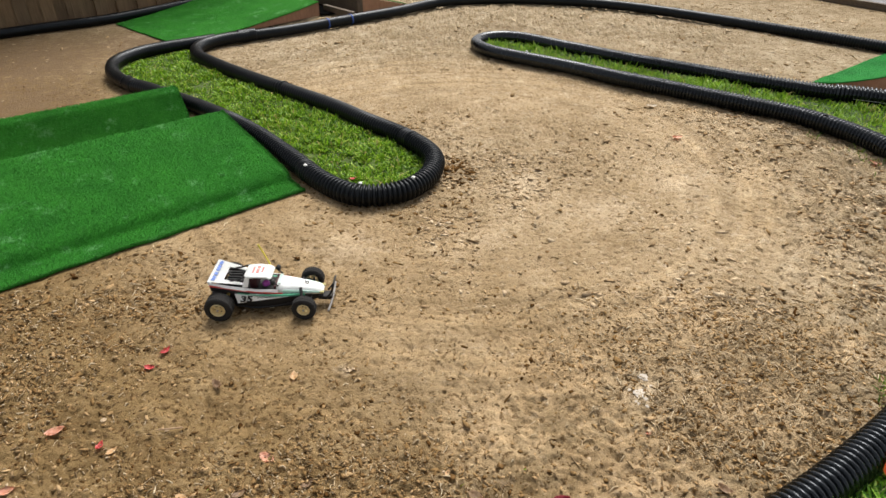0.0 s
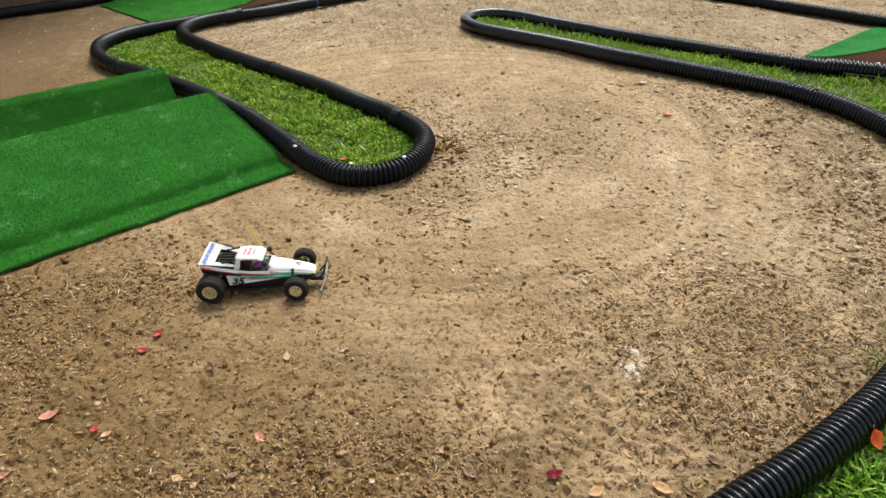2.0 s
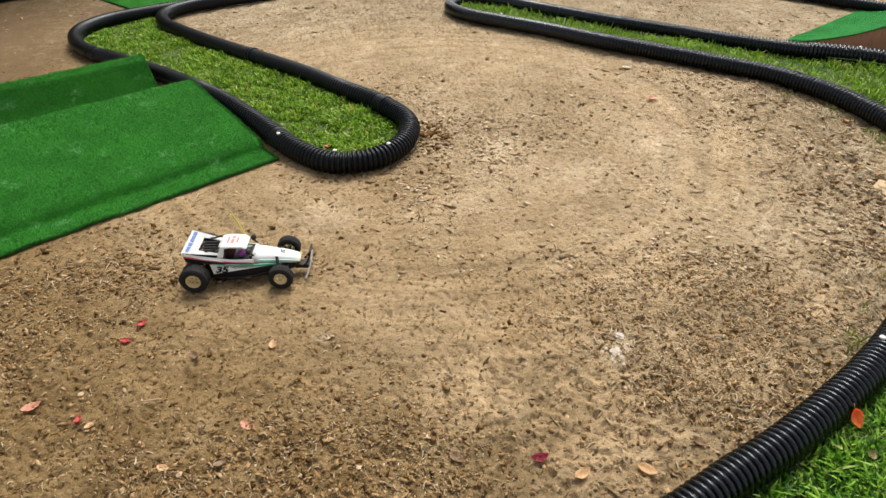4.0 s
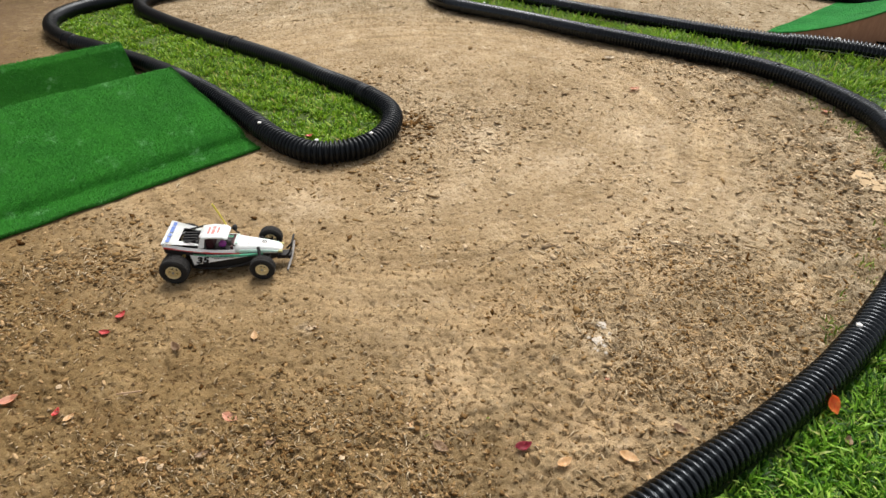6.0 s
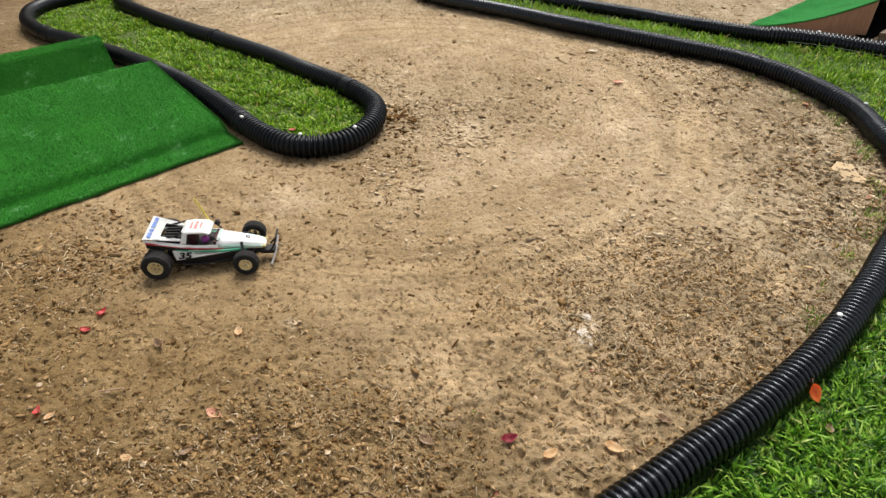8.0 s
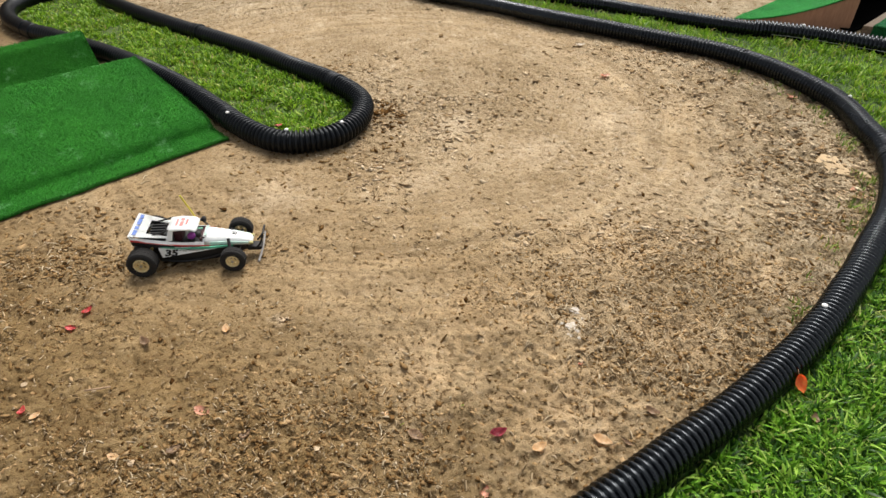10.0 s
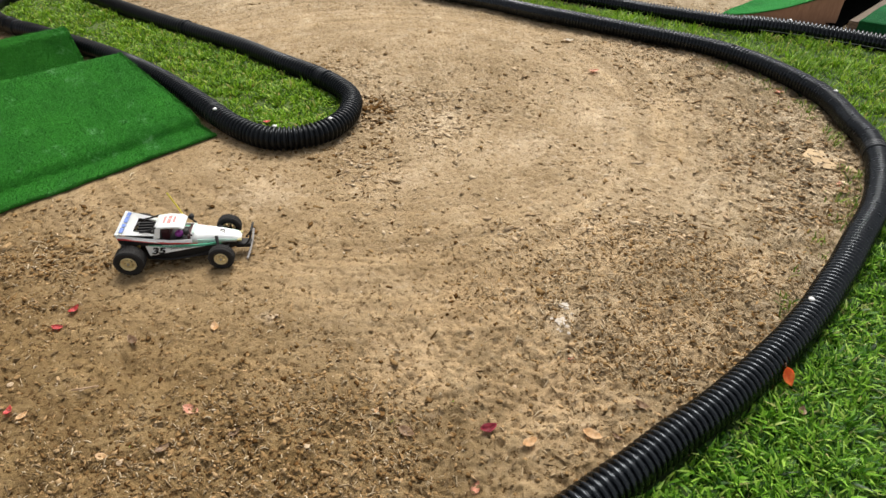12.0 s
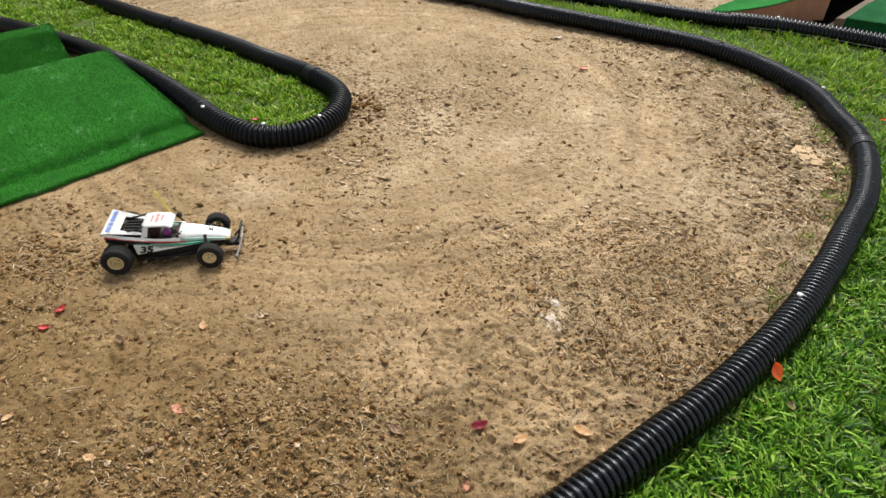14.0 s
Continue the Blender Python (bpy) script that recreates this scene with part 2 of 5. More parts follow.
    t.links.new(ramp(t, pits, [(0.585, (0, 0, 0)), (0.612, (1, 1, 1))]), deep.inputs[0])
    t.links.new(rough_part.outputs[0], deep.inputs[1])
    pit_shade = t.nodes.new("ShaderNodeMath")
    pit_shade.operation = "MULTIPLY"
    t.links.new(deep.outputs[0], pit_shade.inputs[0])
    t.links.new(unswept.outputs[0], pit_shade.inputs[1])
    c = mix(t, pit_shade.outputs[0], c, (0.085, 0.047, 0.018))
    flecks = t.nodes.new("ShaderNodeMath")
    flecks.operation = "MULTIPLY"
    t.links.new(ramp(t, fine, [(0.60, (0, 0, 0)), (0.72, (0.5, 0.5, 0.5))]), flecks.inputs[0])
    quiet = t.nodes.new("ShaderNodeMath")
    quiet.operation = "MULTIPLY"
    t.links.new(unswept.outputs[0], quiet.inputs[0])
    t.links.new(rough_part.outputs[0], quiet.inputs[1])
    t.links.new(quiet.outputs[0], flecks.inputs[1])
    c = mix(t, flecks.outputs[0], c, (0.13, 0.082, 0.04))
    c = mix(t, ramp(t, fine, [(0.32, (0.45, 0.45, 0.45)), (0.42, (0, 0, 0))]), c, (0.52, 0.41, 0.26))
    c = mix(t, 0.38, c, mix(t, 1.0, c, ramp(t, grit, [(0.3, (0.5, 0.5, 0.5)), (0.7, (1.45, 1.45, 1.45))]), "MULTIPLY"))
    tone = noise_of(t, 2.4, 4, 0.6)
    c = mix(t, 1.0, c, ramp(t, tone, [(0.34, (0.87, 0.86, 0.84)), (0.5, (1, 1, 1)), (0.66, (1.13, 1.14, 1.16))]), "MULTIPLY")
    # shade on the ground by the fence, painted as darker brown patches
    for x, y, r in ((-2.5, 4.1, 0.5), (-2.75, 4.45, 0.55), (-2.9, 3.8, 0.5), (-2.3, 3.5, 0.4), (-2.1, 4.7, 0.4), (-3.2, 4.2, 0.5)):
        c = mix(t, spot(t, coords, x, y, r, patchy, 0.8), c, (0.165, 0.113, 0.068))
    # far off, the ground settles to one mottled brown
    far = node(t, "ShaderNodeMapRange")
    far.inputs[1].default_value, far.inputs[2].default_value = 3.2, 5.0
    far.inputs[4].default_value = 0.75
    t.links.new(rad.outputs["Value"], far.inputs[0])
    c = mix(t, far.outputs[0], c, ramp(t, mid, [(0.34, (0.17, 0.122, 0.066)), (0.7, (0.29, 0.218, 0.128))]))
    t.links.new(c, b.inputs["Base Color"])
    b.inputs["Roughness"].default_value = 0.95
    b.inputs["Specular IOR Level"].default_value = 0.06
    add = t.nodes.new("ShaderNodeMath")
    add.operation = "MULTIPLY_ADD"
    add.inputs[1].default_value = 0.4
    t.links.new(grit, add.inputs[0])
    t.links.new(fine, add.inputs[2])
    sink = t.nodes.new("ShaderNodeMath")
    sink.operation = "MULTIPLY_ADD"
    sink.inputs[1].default_value = -1.1
    t.links.new(pits, sink.inputs[0])
    t.links.new(add.outputs[0], sink.inputs[2])
    bump(t, b, sink.outputs[0], 0.8, 0.009)
    return m


def carpet_material(name="green_turf_carpet", tint=(1, 1, 1), dusty=0.75):
    m, t, b = material(name)
    fibre, tuft = noise_of(t, 520, 2, 0.7), noise_of(t, 150, 4, 0.75)
    patch, dust, stain = noise_of(t, 6, 5, 0.65), noise_of(t, 10, 7, 0.78), noise_of(t, 2.2, 3)
    c = ramp(t, tuft, [(0.34, (0.007, 0.072, 0.007)), (0.5, (0.017, 0.150, 0.015)), (0.66, (0.042, 0.262, 0.032))])
    c = mix(t, 0.35, c, ramp(t, fibre, [(0.3, (0.008, 0.068, 0.009)), (0.7, (0.052, 0.28, 0.042))]))
    c = mix(t, 0.45, c, ramp(t, patch, [(0.35, (0.011, 0.092, 0.008)), (0.65, (0.038, 0.205, 0.021))]))
    c = mix(t, ramp(t, dust, [(0.57, (0, 0, 0)), (0.69, (dusty,) * 3)]), c, (0.17, 0.36, 0.17))
    c = mix(t, ramp(t, stain, [(0.5, (0, 0, 0)), (0.75, (0.3, 0.3, 0.3))]), c, (0.018, 0.092, 0.013))
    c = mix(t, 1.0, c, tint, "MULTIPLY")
    t.links.new(c, b.inputs["Base Color"])
    b.inputs["Roughness"].default_value = 0.9
    b.inputs["Specular IOR Level"].default_value = 0.12
    add = t.nodes.new("ShaderNodeMath")
    add.operation = "MULTIPLY_ADD"
    add.inputs[1].default_value = 0.5
    t.links.new(fibre, add.inputs[0])
    t.links.new(tuft, add.inputs[2])
    bump(t, b, add.outputs[0], 1.0, 0.008)
    return m


def wood_material(name, dark, light, along=(1, 1, 14)):
    m, t, b = material(name)
    grain, broad = noise_of(t, 14, 6, 0.65, along), noise_of(t, 3, 3)
    info = t.nodes.new("ShaderNodeObjectInfo")
    c = ramp(t, grain, [(0.3, dark), (0.7, light)])
    c = mix(t, ramp(t, broad, [(0.45, (0, 0, 0)), (0.7, (0.5, 0.5, 0.5))]), c, tuple(v * 0.6 for v in dark))
    c = mix(t, 1.0, c, ramp(t, info.outputs["Random"], [(0, (0.72, 0.72, 0.72)), (1, (1.15, 1.12, 1.08))]), "MULTIPLY")
    t.links.new(c, b.inputs["Base Color"])
    b.inputs["Roughness"].default_value = 0.75
    bump(t, b, grain, 0.4, 0.003)
    return m


def pipe_material(name="black_plastic_pipe", gloss=1.0):
    m, t, b = material(name)
    scuff, dust = noise_of(t, 40, 5, 0.7), noise_of(t, 6, 5, 0.6)
    c = ramp(t, scuff, [(0.35, (0.0013, 0.0016, 0.0021)), (0.75, (0.0035, 0.0042, 0.0052))])
    c = mix(t, ramp(t, dust, [(0.6, (0, 0, 0)), (0.85, (0.03, 0.03, 0.03))]), c, (0.20, 0.16, 0.11))
    t.links.new(c, b.inputs["Base Color"])
    t.links.new(ramp(t, scuff, [(0.3, (0.19 / gloss,) * 3), (0.7, (0.30 / gloss,) * 3)]), b.inputs["Roughness"])
    b.inputs["Specular IOR Level"].default_value = 0.5 if gloss == 1 else 0.27
    b.inputs["Specular Tint"].default_value = (0.80, 0.90, 1.0, 1)
    bump(t, b, scuff, 0.15, 0.001)
    return m


DIRT = dirt_material()
CARPET = carpet_material(tint=(0.84, 1.05, 0.86))
NEW_CARPET = carpet_material("new_green_carpet", (0.62, 1.2, 1.9), 0.1)
# same carpet for the ramp sides, their shade put into a darker tint
SHADED_CARPET = carpet_material("shaded_side_carpet", (0.35, 0.36, 0.9))
LANDING_CARPET = carpet_material("landing_carpet", (0.42, 0.72, 2.0), 0.2)
PIPE = pipe_material()
DULL_PIPE = pipe_material("dusty_plastic_pipe", 0.62)
TURF = plain("lawn_soil", (0.028, 0.055, 0.010), 0.95, vary=0.6, scale=35, relief=0.006)
ISLAND_TURF = plain("island_soil", (0.060, 0.095, 0.016), 0.95, vary=0.5, scale=35, relief=0.006)
BLADES = islands("grass_blades", [(0, (0.006, 0.032, 0.003)), (0.35, (0.055, 0.18, 0.012)), (0.72, (0.24, 0.50, 0.042)), (0.95, (0.42, 0.62, 0.11)), (1, (0.46, 0.40, 0.18))], 0.4, 0.4)
BLADES_DRY = islands("island_grass_blades", [(0, (0.06, 0.15, 0.012)), (0.4, (0.15, 0.30, 0.018)), (0.75, (0.27, 0.50, 0.03)), (0.95, (0.40, 0.50, 0.07)), (1, (0.48, 0.40, 0.15))], 0.5, 0.4)
WEED_BLADES = islands("weed_blades", [(0, (0.055, 0.11, 0.016)), (0.4, (0.15, 0.26, 0.03)), (0.75, (0.29, 0.37, 0.065)), (1, (0.50, 0.40, 0.18))], 0.6, 0.3)
CLODS = islands("dirt_clods", [(0, (0.12, 0.066, 0.026)), (0.3, (0.21, 0.130, 0.056)), (0.75, (0.31, 0.200, 0.096)), (1, (0.43, 0.30, 0.165))], 0.95, spec=0.0)
CLAY_BITS = islands("pale_clay_bits", [(0, (0.19, 0.120, 0.060)), (0.3, (0.31, 0.215, 0.120)), (0.7, (0.42, 0.315, 0.20)), (1, (0.56, 0.45, 0.31))], 0.95, spec=0.0)
CHIPS = islands("dark_chips", [(0, (0.050, 0.024, 0.008)), (0.6, (0.11, 0.058, 0.021)), (1, (0.20, 0.118, 0.05))], 1.0, spec=0.0)
GRIT = islands("pale_grit", [(0, (0.42, 0.33, 0.22)), (0.6, (0.52, 0.42, 0.29)), (1, (0.60, 0.51, 0.38))], 0.95, spec=0.0)
STRAW = islands("straw", [(0, (0.16, 0.105, 0.05)), (0.45, (0.36, 0.265, 0.15)), (0.8, (0.52, 0.41, 0.26)), (1, (0.66, 0.55, 0.38))], 0.85)
PILE = islands("nap", [(0, (0.018, 0.13, 0.018)), (0.6, (0.035, 0.20, 0.028)), (1, (0.07, 0.31, 0.05))], 0.8, 0.45)
PLYWOOD = wood_material("brown_plywood", (0.31, 0.165, 0.097), (0.45, 0.25, 0.15), (6, 6, 1))
TIMBER = wood_material("weathered_timber", (0.075, 0.054, 0.036), (0.16, 0.118, 0.08), (1, 8, 8))
BOARDS = wood_material("cedar_fence_board", (0.12, 0.078, 0.04), (0.24, 0.16, 0.086), (9, 9, 0.7))
BOLT = plain("white_bolt", (0.78, 0.78, 0.76), 0.4, vary=0.08)
INK_HOLE = plain("dark_bolt_hole", (0.004, 0.004, 0.004), 0.8, vary=0.1)
GREY_CORD = plain("grey_cord", (0.30, 0.31, 0.30), 0.7, vary=0.3)
TIE = plain("blue_cable_tie", (0.02, 0.07, 0.32), 0.45)


# ---------------------------------------------------------------- mesh helpers
def mesh_object(name, verts, faces, mat, parent=None, smooth=False):
    me = bpy.data.meshes.new(name)
    me.from_pydata([tuple(v) for v in verts], [], faces)
    me.materials.append(mat)
    if smooth:
        me.polygons.foreach_set("use_smooth", [True] * len(me.polygons))
    me.update()
    ob = new(name, me)
    ob.parent = parent
    return ob


def quick_mesh(name, verts, loops, sizes, mat, smooth=False):
    """A large mesh from arrays: corner indices in a row and the corners of each face."""
    me = bpy.data.meshes.new(name)
    me.vertices.add(len(verts))
    me.vertices.foreach_set("co", np.asarray(verts, np.float32).ravel())
    me.loops.add(len(loops))
    me.loops.foreach_set("vertex_index", np.asarray(loops, np.int32))
    me.polygons.add(len(sizes))
    starts = np.r_[0, np.cumsum(sizes)[:-1]]
    me.polygons.foreach_set("loop_start", starts.astype(np.int32))
    me.polygons.foreach_set("loop_total", np.asarray(sizes, np.int32))
    if smooth:
        me.polygons.foreach_set("use_smooth", np.ones(len(sizes), bool))
    me.materials.append(mat)
    me.update(calc_edges=True)
    me.validate()
    return me


def part(name, bm, mat, parent, label="", smooth=False):
    me = bpy.data.meshes.new(name)
    bmesh.ops.recalc_face_normals(bm, faces=bm.faces)
    bm.to_mesh(me)
    bm.free()
    me.materials.append(mat)
    if smooth:
        me.polygons.foreach_set("use_smooth", [True] * len(me.polygons))
    ob = new(name, me)
    ob.parent = parent
    return tagged(ob, label=label) if label else ob


def solid(corners, bevel=0.0):
    """A closed block from eight corners: four below, four above, in the same turn."""
    bm = bmesh.new()
    v = [bm.verts.new(c) for c in corners]
    for f in ((0, 1, 2, 3), (4, 5, 6, 7), (0, 1, 5, 4), (1, 2, 6, 5), (2, 3, 7, 6), (3, 0, 4, 7)):
        bm.faces.new([v[i] for i in f])
    if bevel:
        bmesh.ops.bevel(bm, geom=bm.edges[:], offset=bevel, segments=2, affect="EDGES", profile=0.5)
    return bm


def box(x0, x1, y0, y1, z0, z1, bevel=0.0):
    return solid([(x0, y0, z0), (x1, y0, z0), (x1, y1, z0), (x0, y1, z0), (x0, y0, z1), (x1, y0, z1), (x1, y1, z1), (x0, y1, z1)], bevel)


def tube(points, radius, segments=8, step=0.004):
    """A round bar along a smooth line, closed at its ends."""
    p = spline(points, step)
    bm = bmesh.new()
    rings = []
    for i in range(len(p)):
        d = Vector(p[min(i + 1, len(p) - 1)] - p[max(i - 1, 0)]).normalized()
        a = d.cross(Vector((0.13, 0.21, 0.97))).normalized()
        b = d.cross(a)
        rings.append([bm.verts.new(Vector(p[i]) + radius * (math.cos(w) * a + math.sin(w) * b)) for w in (k * math.tau / segments for k in range(segments))])
    for r, s in zip(rings, rings[1:]):
        for k in range(segments):
            bm.faces.new((r[k], r[(k + 1) % segments], s[(k + 1) % segments], s[k]))
    bm.faces.new(rings[0])
    bm.faces.new(rings[-1])
    return bm


# ---------------------------------------------------------------- ground
RAD = 0.0455          # outer radius of the drain pipe
PITCH = 0.0182        # from rib to rib


def build_ground():
    rows = [0.58]
    while rows[-1] < 6.6:
        rows.append(rows[-1] + 0.0036 + 0.0022 * max(0.0, rows[-1] - 0.65) + 0.010 * max(0.0, rows[-1] - 3.2))
    xs = np.r_[-90, -45, -22, -12, -7, -5, -4, np.arange(-3.4, -1.35, 0.02), np.arange(-1.35, 2.0, 0.005), np.arange(2.0, 4.2, 0.02), 4.6, 5.5, 7, 12, 22, 45, 90]
    ys = np.r_[-90, -45, -20, -8, -3, -1, 0, rows, 7, 8, 10, 14, 24, 45, 90]
    gx, gy = np.meshgrid(xs, ys)
    gz = ground_height(gx, gy)
    n, k = len(xs), len(ys)
    i = (np.arange(k - 1)[:, None] * n + np.arange(n - 1)).ravel()
    loops = np.stack([i, i + 1, i + n + 1, i + n], 1).ravel()
    me = quick_mesh("ground", np.stack([gx, gy, gz], -1).reshape(-1, 3), loops, np.full(len(i), 4), DIRT, True)
    tagged(new("ground", me), "packed tan dirt of the race track with dusty patches", "ground", kind="structure")


build_ground()


# ---------------------------------------------------------------- drain pipes
def pipe_run(name, points, label, radius=RAD, pitch=PITCH, mat=None, ribbed_from=0.75, depth=1.0):
    base = tagged(new(name), label, "drain pipe", "track edge pipes")
    line = spline([(x, y, radius) for x, y in points], pitch)
    run = np.r_[0, np.cumsum(np.linalg.norm(np.diff(line, axis=0), axis=1))]
    s, rad = [], []
    for k in range(int(run[-1] / pitch)):
        for at, r in ((0.0, 0.925), (0.10, 0.985), (0.27, 1.0), (0.44, 0.985), (0.54, 0.925), (0.62, 0.82), (0.77, 0.78), (0.92, 0.82)):
            s.append((k + at) * pitch)
            rad.append(r * radius)
    s, rad = np.array(s), np.array(rad)
    p = np.stack([np.interp(s, run, line[:, j]) for j in range(3)], 1)
    # the far and left lengths are the stretched, almost smooth kind
    ribs = np.maximum(np.clip((3.15 - p[:, 1]) / 0.25, 0, 1), np.clip((p[:, 0] - ribbed_from) / 0.5, 0, 1))
    full = radius * np.minimum(0.89 + 0.11 * ribs, 0.92 + 0.08 * np.clip((3.95 - p[:, 1]) / 0.3, 0, 1))
    p[:, 2] = 0.93 * full
    rad = full * (1 - (1 - rad / radius) * depth * (0.07 + 0.93 * ribs))
    p[:, 2] += 0.004 * (vnoise(s, s * 0, 0.6, len(points)) - 0.5)
    soft = np.stack([np.convolve(np.pad(p[:, j], 6, "edge"), np.ones(13) / 13, "valid") for j in range(3)], 1)
    d = np.gradient(soft, axis=0)
    d /= np.linalg.norm(d, axis=1)[:, None]
    side = np.cross(d, (0, 0, 1))
    side /= np.linalg.norm(side, axis=1)[:, None]
    up = np.cross(side, d)
    seg = 18
    w = np.arange(seg) * math.tau / seg
    v = p[:, None] + rad[:, None, None] * (np.cos(w)[None, :, None] * side[:, None] + np.sin(w)[None, :, None] * up[:, None])
    i, j = np.meshgrid(np.arange(len(s) - 1), np.arange(seg), indexing="ij")
    a, b = i * seg + j, i * seg + (j + 1) % seg
    loops = np.stack([a, a + seg, b + seg, b], -1).ravel()
    me = quick_mesh("corrugated_tube", v.reshape(-1, 3), loops, np.full(a.size, 4), mat or PIPE, True)
    new("corrugated_tube", me).parent = base
    return base


def bolt_on(pipe, x, y, z=2 * RAD - 0.005, mat=None, label="white bolt head"):
    bm = bmesh.new()
    bmesh.ops.create_uvsphere(bm, u_segments=10, v_segments=6, radius=0.0085, matrix=Matrix.Translation((x, y, z)) @ Matrix.Diagonal((1, 1, 0.6, 1)))
    part("bolt_head", bm, mat or BOLT, pipe, label, True)


def sleeve_on(pipe, points, radius):
    part("coupling_sleeve", tube([(x, y, radius * 0.93) for x, y in points], radius, 20, 0.01), DULL_PIPE, pipe, "black coupling sleeve", True)


def joint_on(pipe, run, x, y, half, radius):
    """A short sleeve with a raised lip where two lengths of pipe meet."""
    line = spline([(px, py, RAD * 0.96) for px, py in run], 0.01)
    k = int(np.argmin((line[:, 0] - x) ** 2 + (line[:, 1] - y) ** 2))
    n = max(1, round(half / 0.01))
    sleeve_on(pipe, [tuple(p[:2]) for p in line[k - n:k + n + 1]], radius)
    sleeve_on(pipe, [tuple(p[:2]) for p in line[k + n - 1:k + n + 1]], radius + 0.002)


def tie_on(pipe, x, y, dx, dy):
    bm = bmesh.new()
    rings = []
    d = Vector((dx, dy, 0)).normalized()
    n = Vector((-d.y, d.x, 0))
    for s, r in ((-0.005, 0.037), (-0.005, 0.0395), (0.005, 0.0395), (0.005, 0.037)):
        rings.append([bm.verts.new(Vector((x, y, 0.0345)) + s * d + r * (math.cos(w) * n + math.sin(w) * Vector((0, 0, 1)))) for w in (k * math.tau / 20 for k in range(20))])
    for r, q in zip(rings, rings[1:] + rings[:1]):
        for k in range(20):
            bm.faces.new((r[k], r[(k + 1) % 20], q[(k + 1) % 20], q[k]))
    part("cable_tie", bm, TIE, pipe, "blue cable tie", True)


FAR_PIPE = [(4.6, 2.85), (3.6, 3.78), (2.93, 4.38), (2.63, 4.66), (2.18, 5.05), (1.85, 5.33), (1.46, 5.59), (1.03, 5.77), (0.55, 5.84), (0.01, 5.75), (-0.37, 5.42), (-0.78, 5.11), (-1.15, 4.83), (-1.42, 4.68)]
ISLAND_PIPE = [(-1.36, 4.70), (-1.50, 4.62), (-1.60, 4.50), (-1.62, 4.36), (-1.56, 4.22), (-1.46, 4.10), (-1.31, 3.95), (-1.09, 3.75), (-0.90, 3.59), (-0.71, 3.43), (-0.54, 3.28), (-0.38, 3.11), (-0.22, 2.94), (-0.10, 2.79), (-0.042, 2.67), (-0.040, 2.56), (-0.068, 2.46), (-0.13, 2.37), (-0.20, 2.326), (-0.285, 2.306), (-0.36, 2.318), (-0.43, 2.365), (-0.515, 2.45), (-0.65, 2.63), (-0.79, 2.81), (-0.94, 2.99), (-1.09, 3.15), (-1.30, 3.33), (-1.63, 3.57), (-1.76, 3.65), (-1.89, 3.77), (-1.98, 3.90), (-2.03, 4.05), (-2.01, 4.19), (-1.935, 4.32), (-1.82, 4.42), (-1.665, 4.525), (-1.56, 4.60)]
HAIRPIN_PIPE = [(2.17, 3.455), (1.96, 3.57), (1.70, 3.74), (1.44, 3.94), (1.15, 4.135), (0.83, 4.39), (0.66, 4.54), (0.53, 4.635), (0.41, 4.665), (0.30, 4.63), (0.237, 4.545), (0.238, 4.44), (0.30, 4.33), (0.42, 4.22), (0.75, 3.98), (1.03, 3.74), (1.295, 3.535), (1.54, 3.35), (1.715, 3.215), (1.835, 3.095), (1.93, 2.95), (1.985, 2.82), (2.025, 2.68), (2.05, 2.54), (2.04, 2.40), (2.012, 2.27), (1.988, 2.12), (1.928, 1.975), (1.85, 1.85), (1.765, 1.735), (1.673, 1.63), (1.531, 1.495), (1.411, 1.377), (1.312, 1.289), (1.222, 1.208), (1.146, 1.148), (1.072, 1.091), (0.95, 1.008), (0.842, 0.938), (0.746, 0.882), (0.66, 0.837), (0.578, 0.79), (0.499, 0.746), (0.2, 0.60), (-0.3, 0.45), (-0.9, 0.38)]
SIDE_PIPE = [(2.135, 3.475), (2.22, 3.447), (2.32, 3.405), (2.44, 3.34), (2.53, 3.275), (2.64, 3.20), (2.76, 3.11), (3.3, 2.70), (3.9, 2.25)]
FENCE_PIPE = [(-4.4, 3.92), (-3.6, 4.48), (-3.14, 4.80), (-2.85, 5.0), (-2.66, 5.13), (-2.50, 5.28), (-2.30, 5.52), (-2.1, 5.78), (-1.9, 6.04)]

far_pipe = pipe_run("drain_pipe", FAR_PIPE, "black corrugated plastic drain pipe edging the far bend", 0.0415, mat=DULL_PIPE, ribbed_from=2.0, depth=0.5)
sleeve_on(far_pipe, [(-1.32, 4.735), (-1.43, 4.675)], 0.0425)
tie_on(far_pipe, -0.70, 5.17, 0.75, 0.62)
tie_on(far_pipe, -0.86, 5.05, 0.75, 0.62)
island_pipe = pipe_run("drain_pipe", ISLAND_PIPE, "black corrugated drain pipe looped round a grass island", mat=DULL_PIPE)
for x, y in ((-0.572, 2.494), (-0.118, 2.379), (-0.326, 2.328)):
    bolt_on(island_pipe, x, y)
hairpin_pipe = pipe_run("drain_pipe", HAIRPIN_PIPE, "black ribbed drain pipe bent into a long hairpin beside the lawn")
for x, y in ((1.184, 1.199), (2.062, 2.482)):
    bolt_on(hairpin_pipe, x, y)
bolt_on(hairpin_pipe, 0.532, 4.166, 0.076)
bolt_on(hairpin_pipe, 1.865, 3.04, mat=INK_HOLE, label="dark empty bolt hole")
joint_on(hairpin_pipe, HAIRPIN_PIPE, 1.955, 2.02, 0.03, RAD * 0.985)
joint_on(island_pipe, ISLAND_PIPE, -0.17, 2.86, 0.03, RAD * 0.96)
joint_on(island_pipe, ISLAND_PIPE, -1.77, 3.66, 0.04, RAD * 0.92)
joint_on(island_pipe, ISLAND_PIPE, -0.90, 3.59, 0.02, RAD * 0.91)
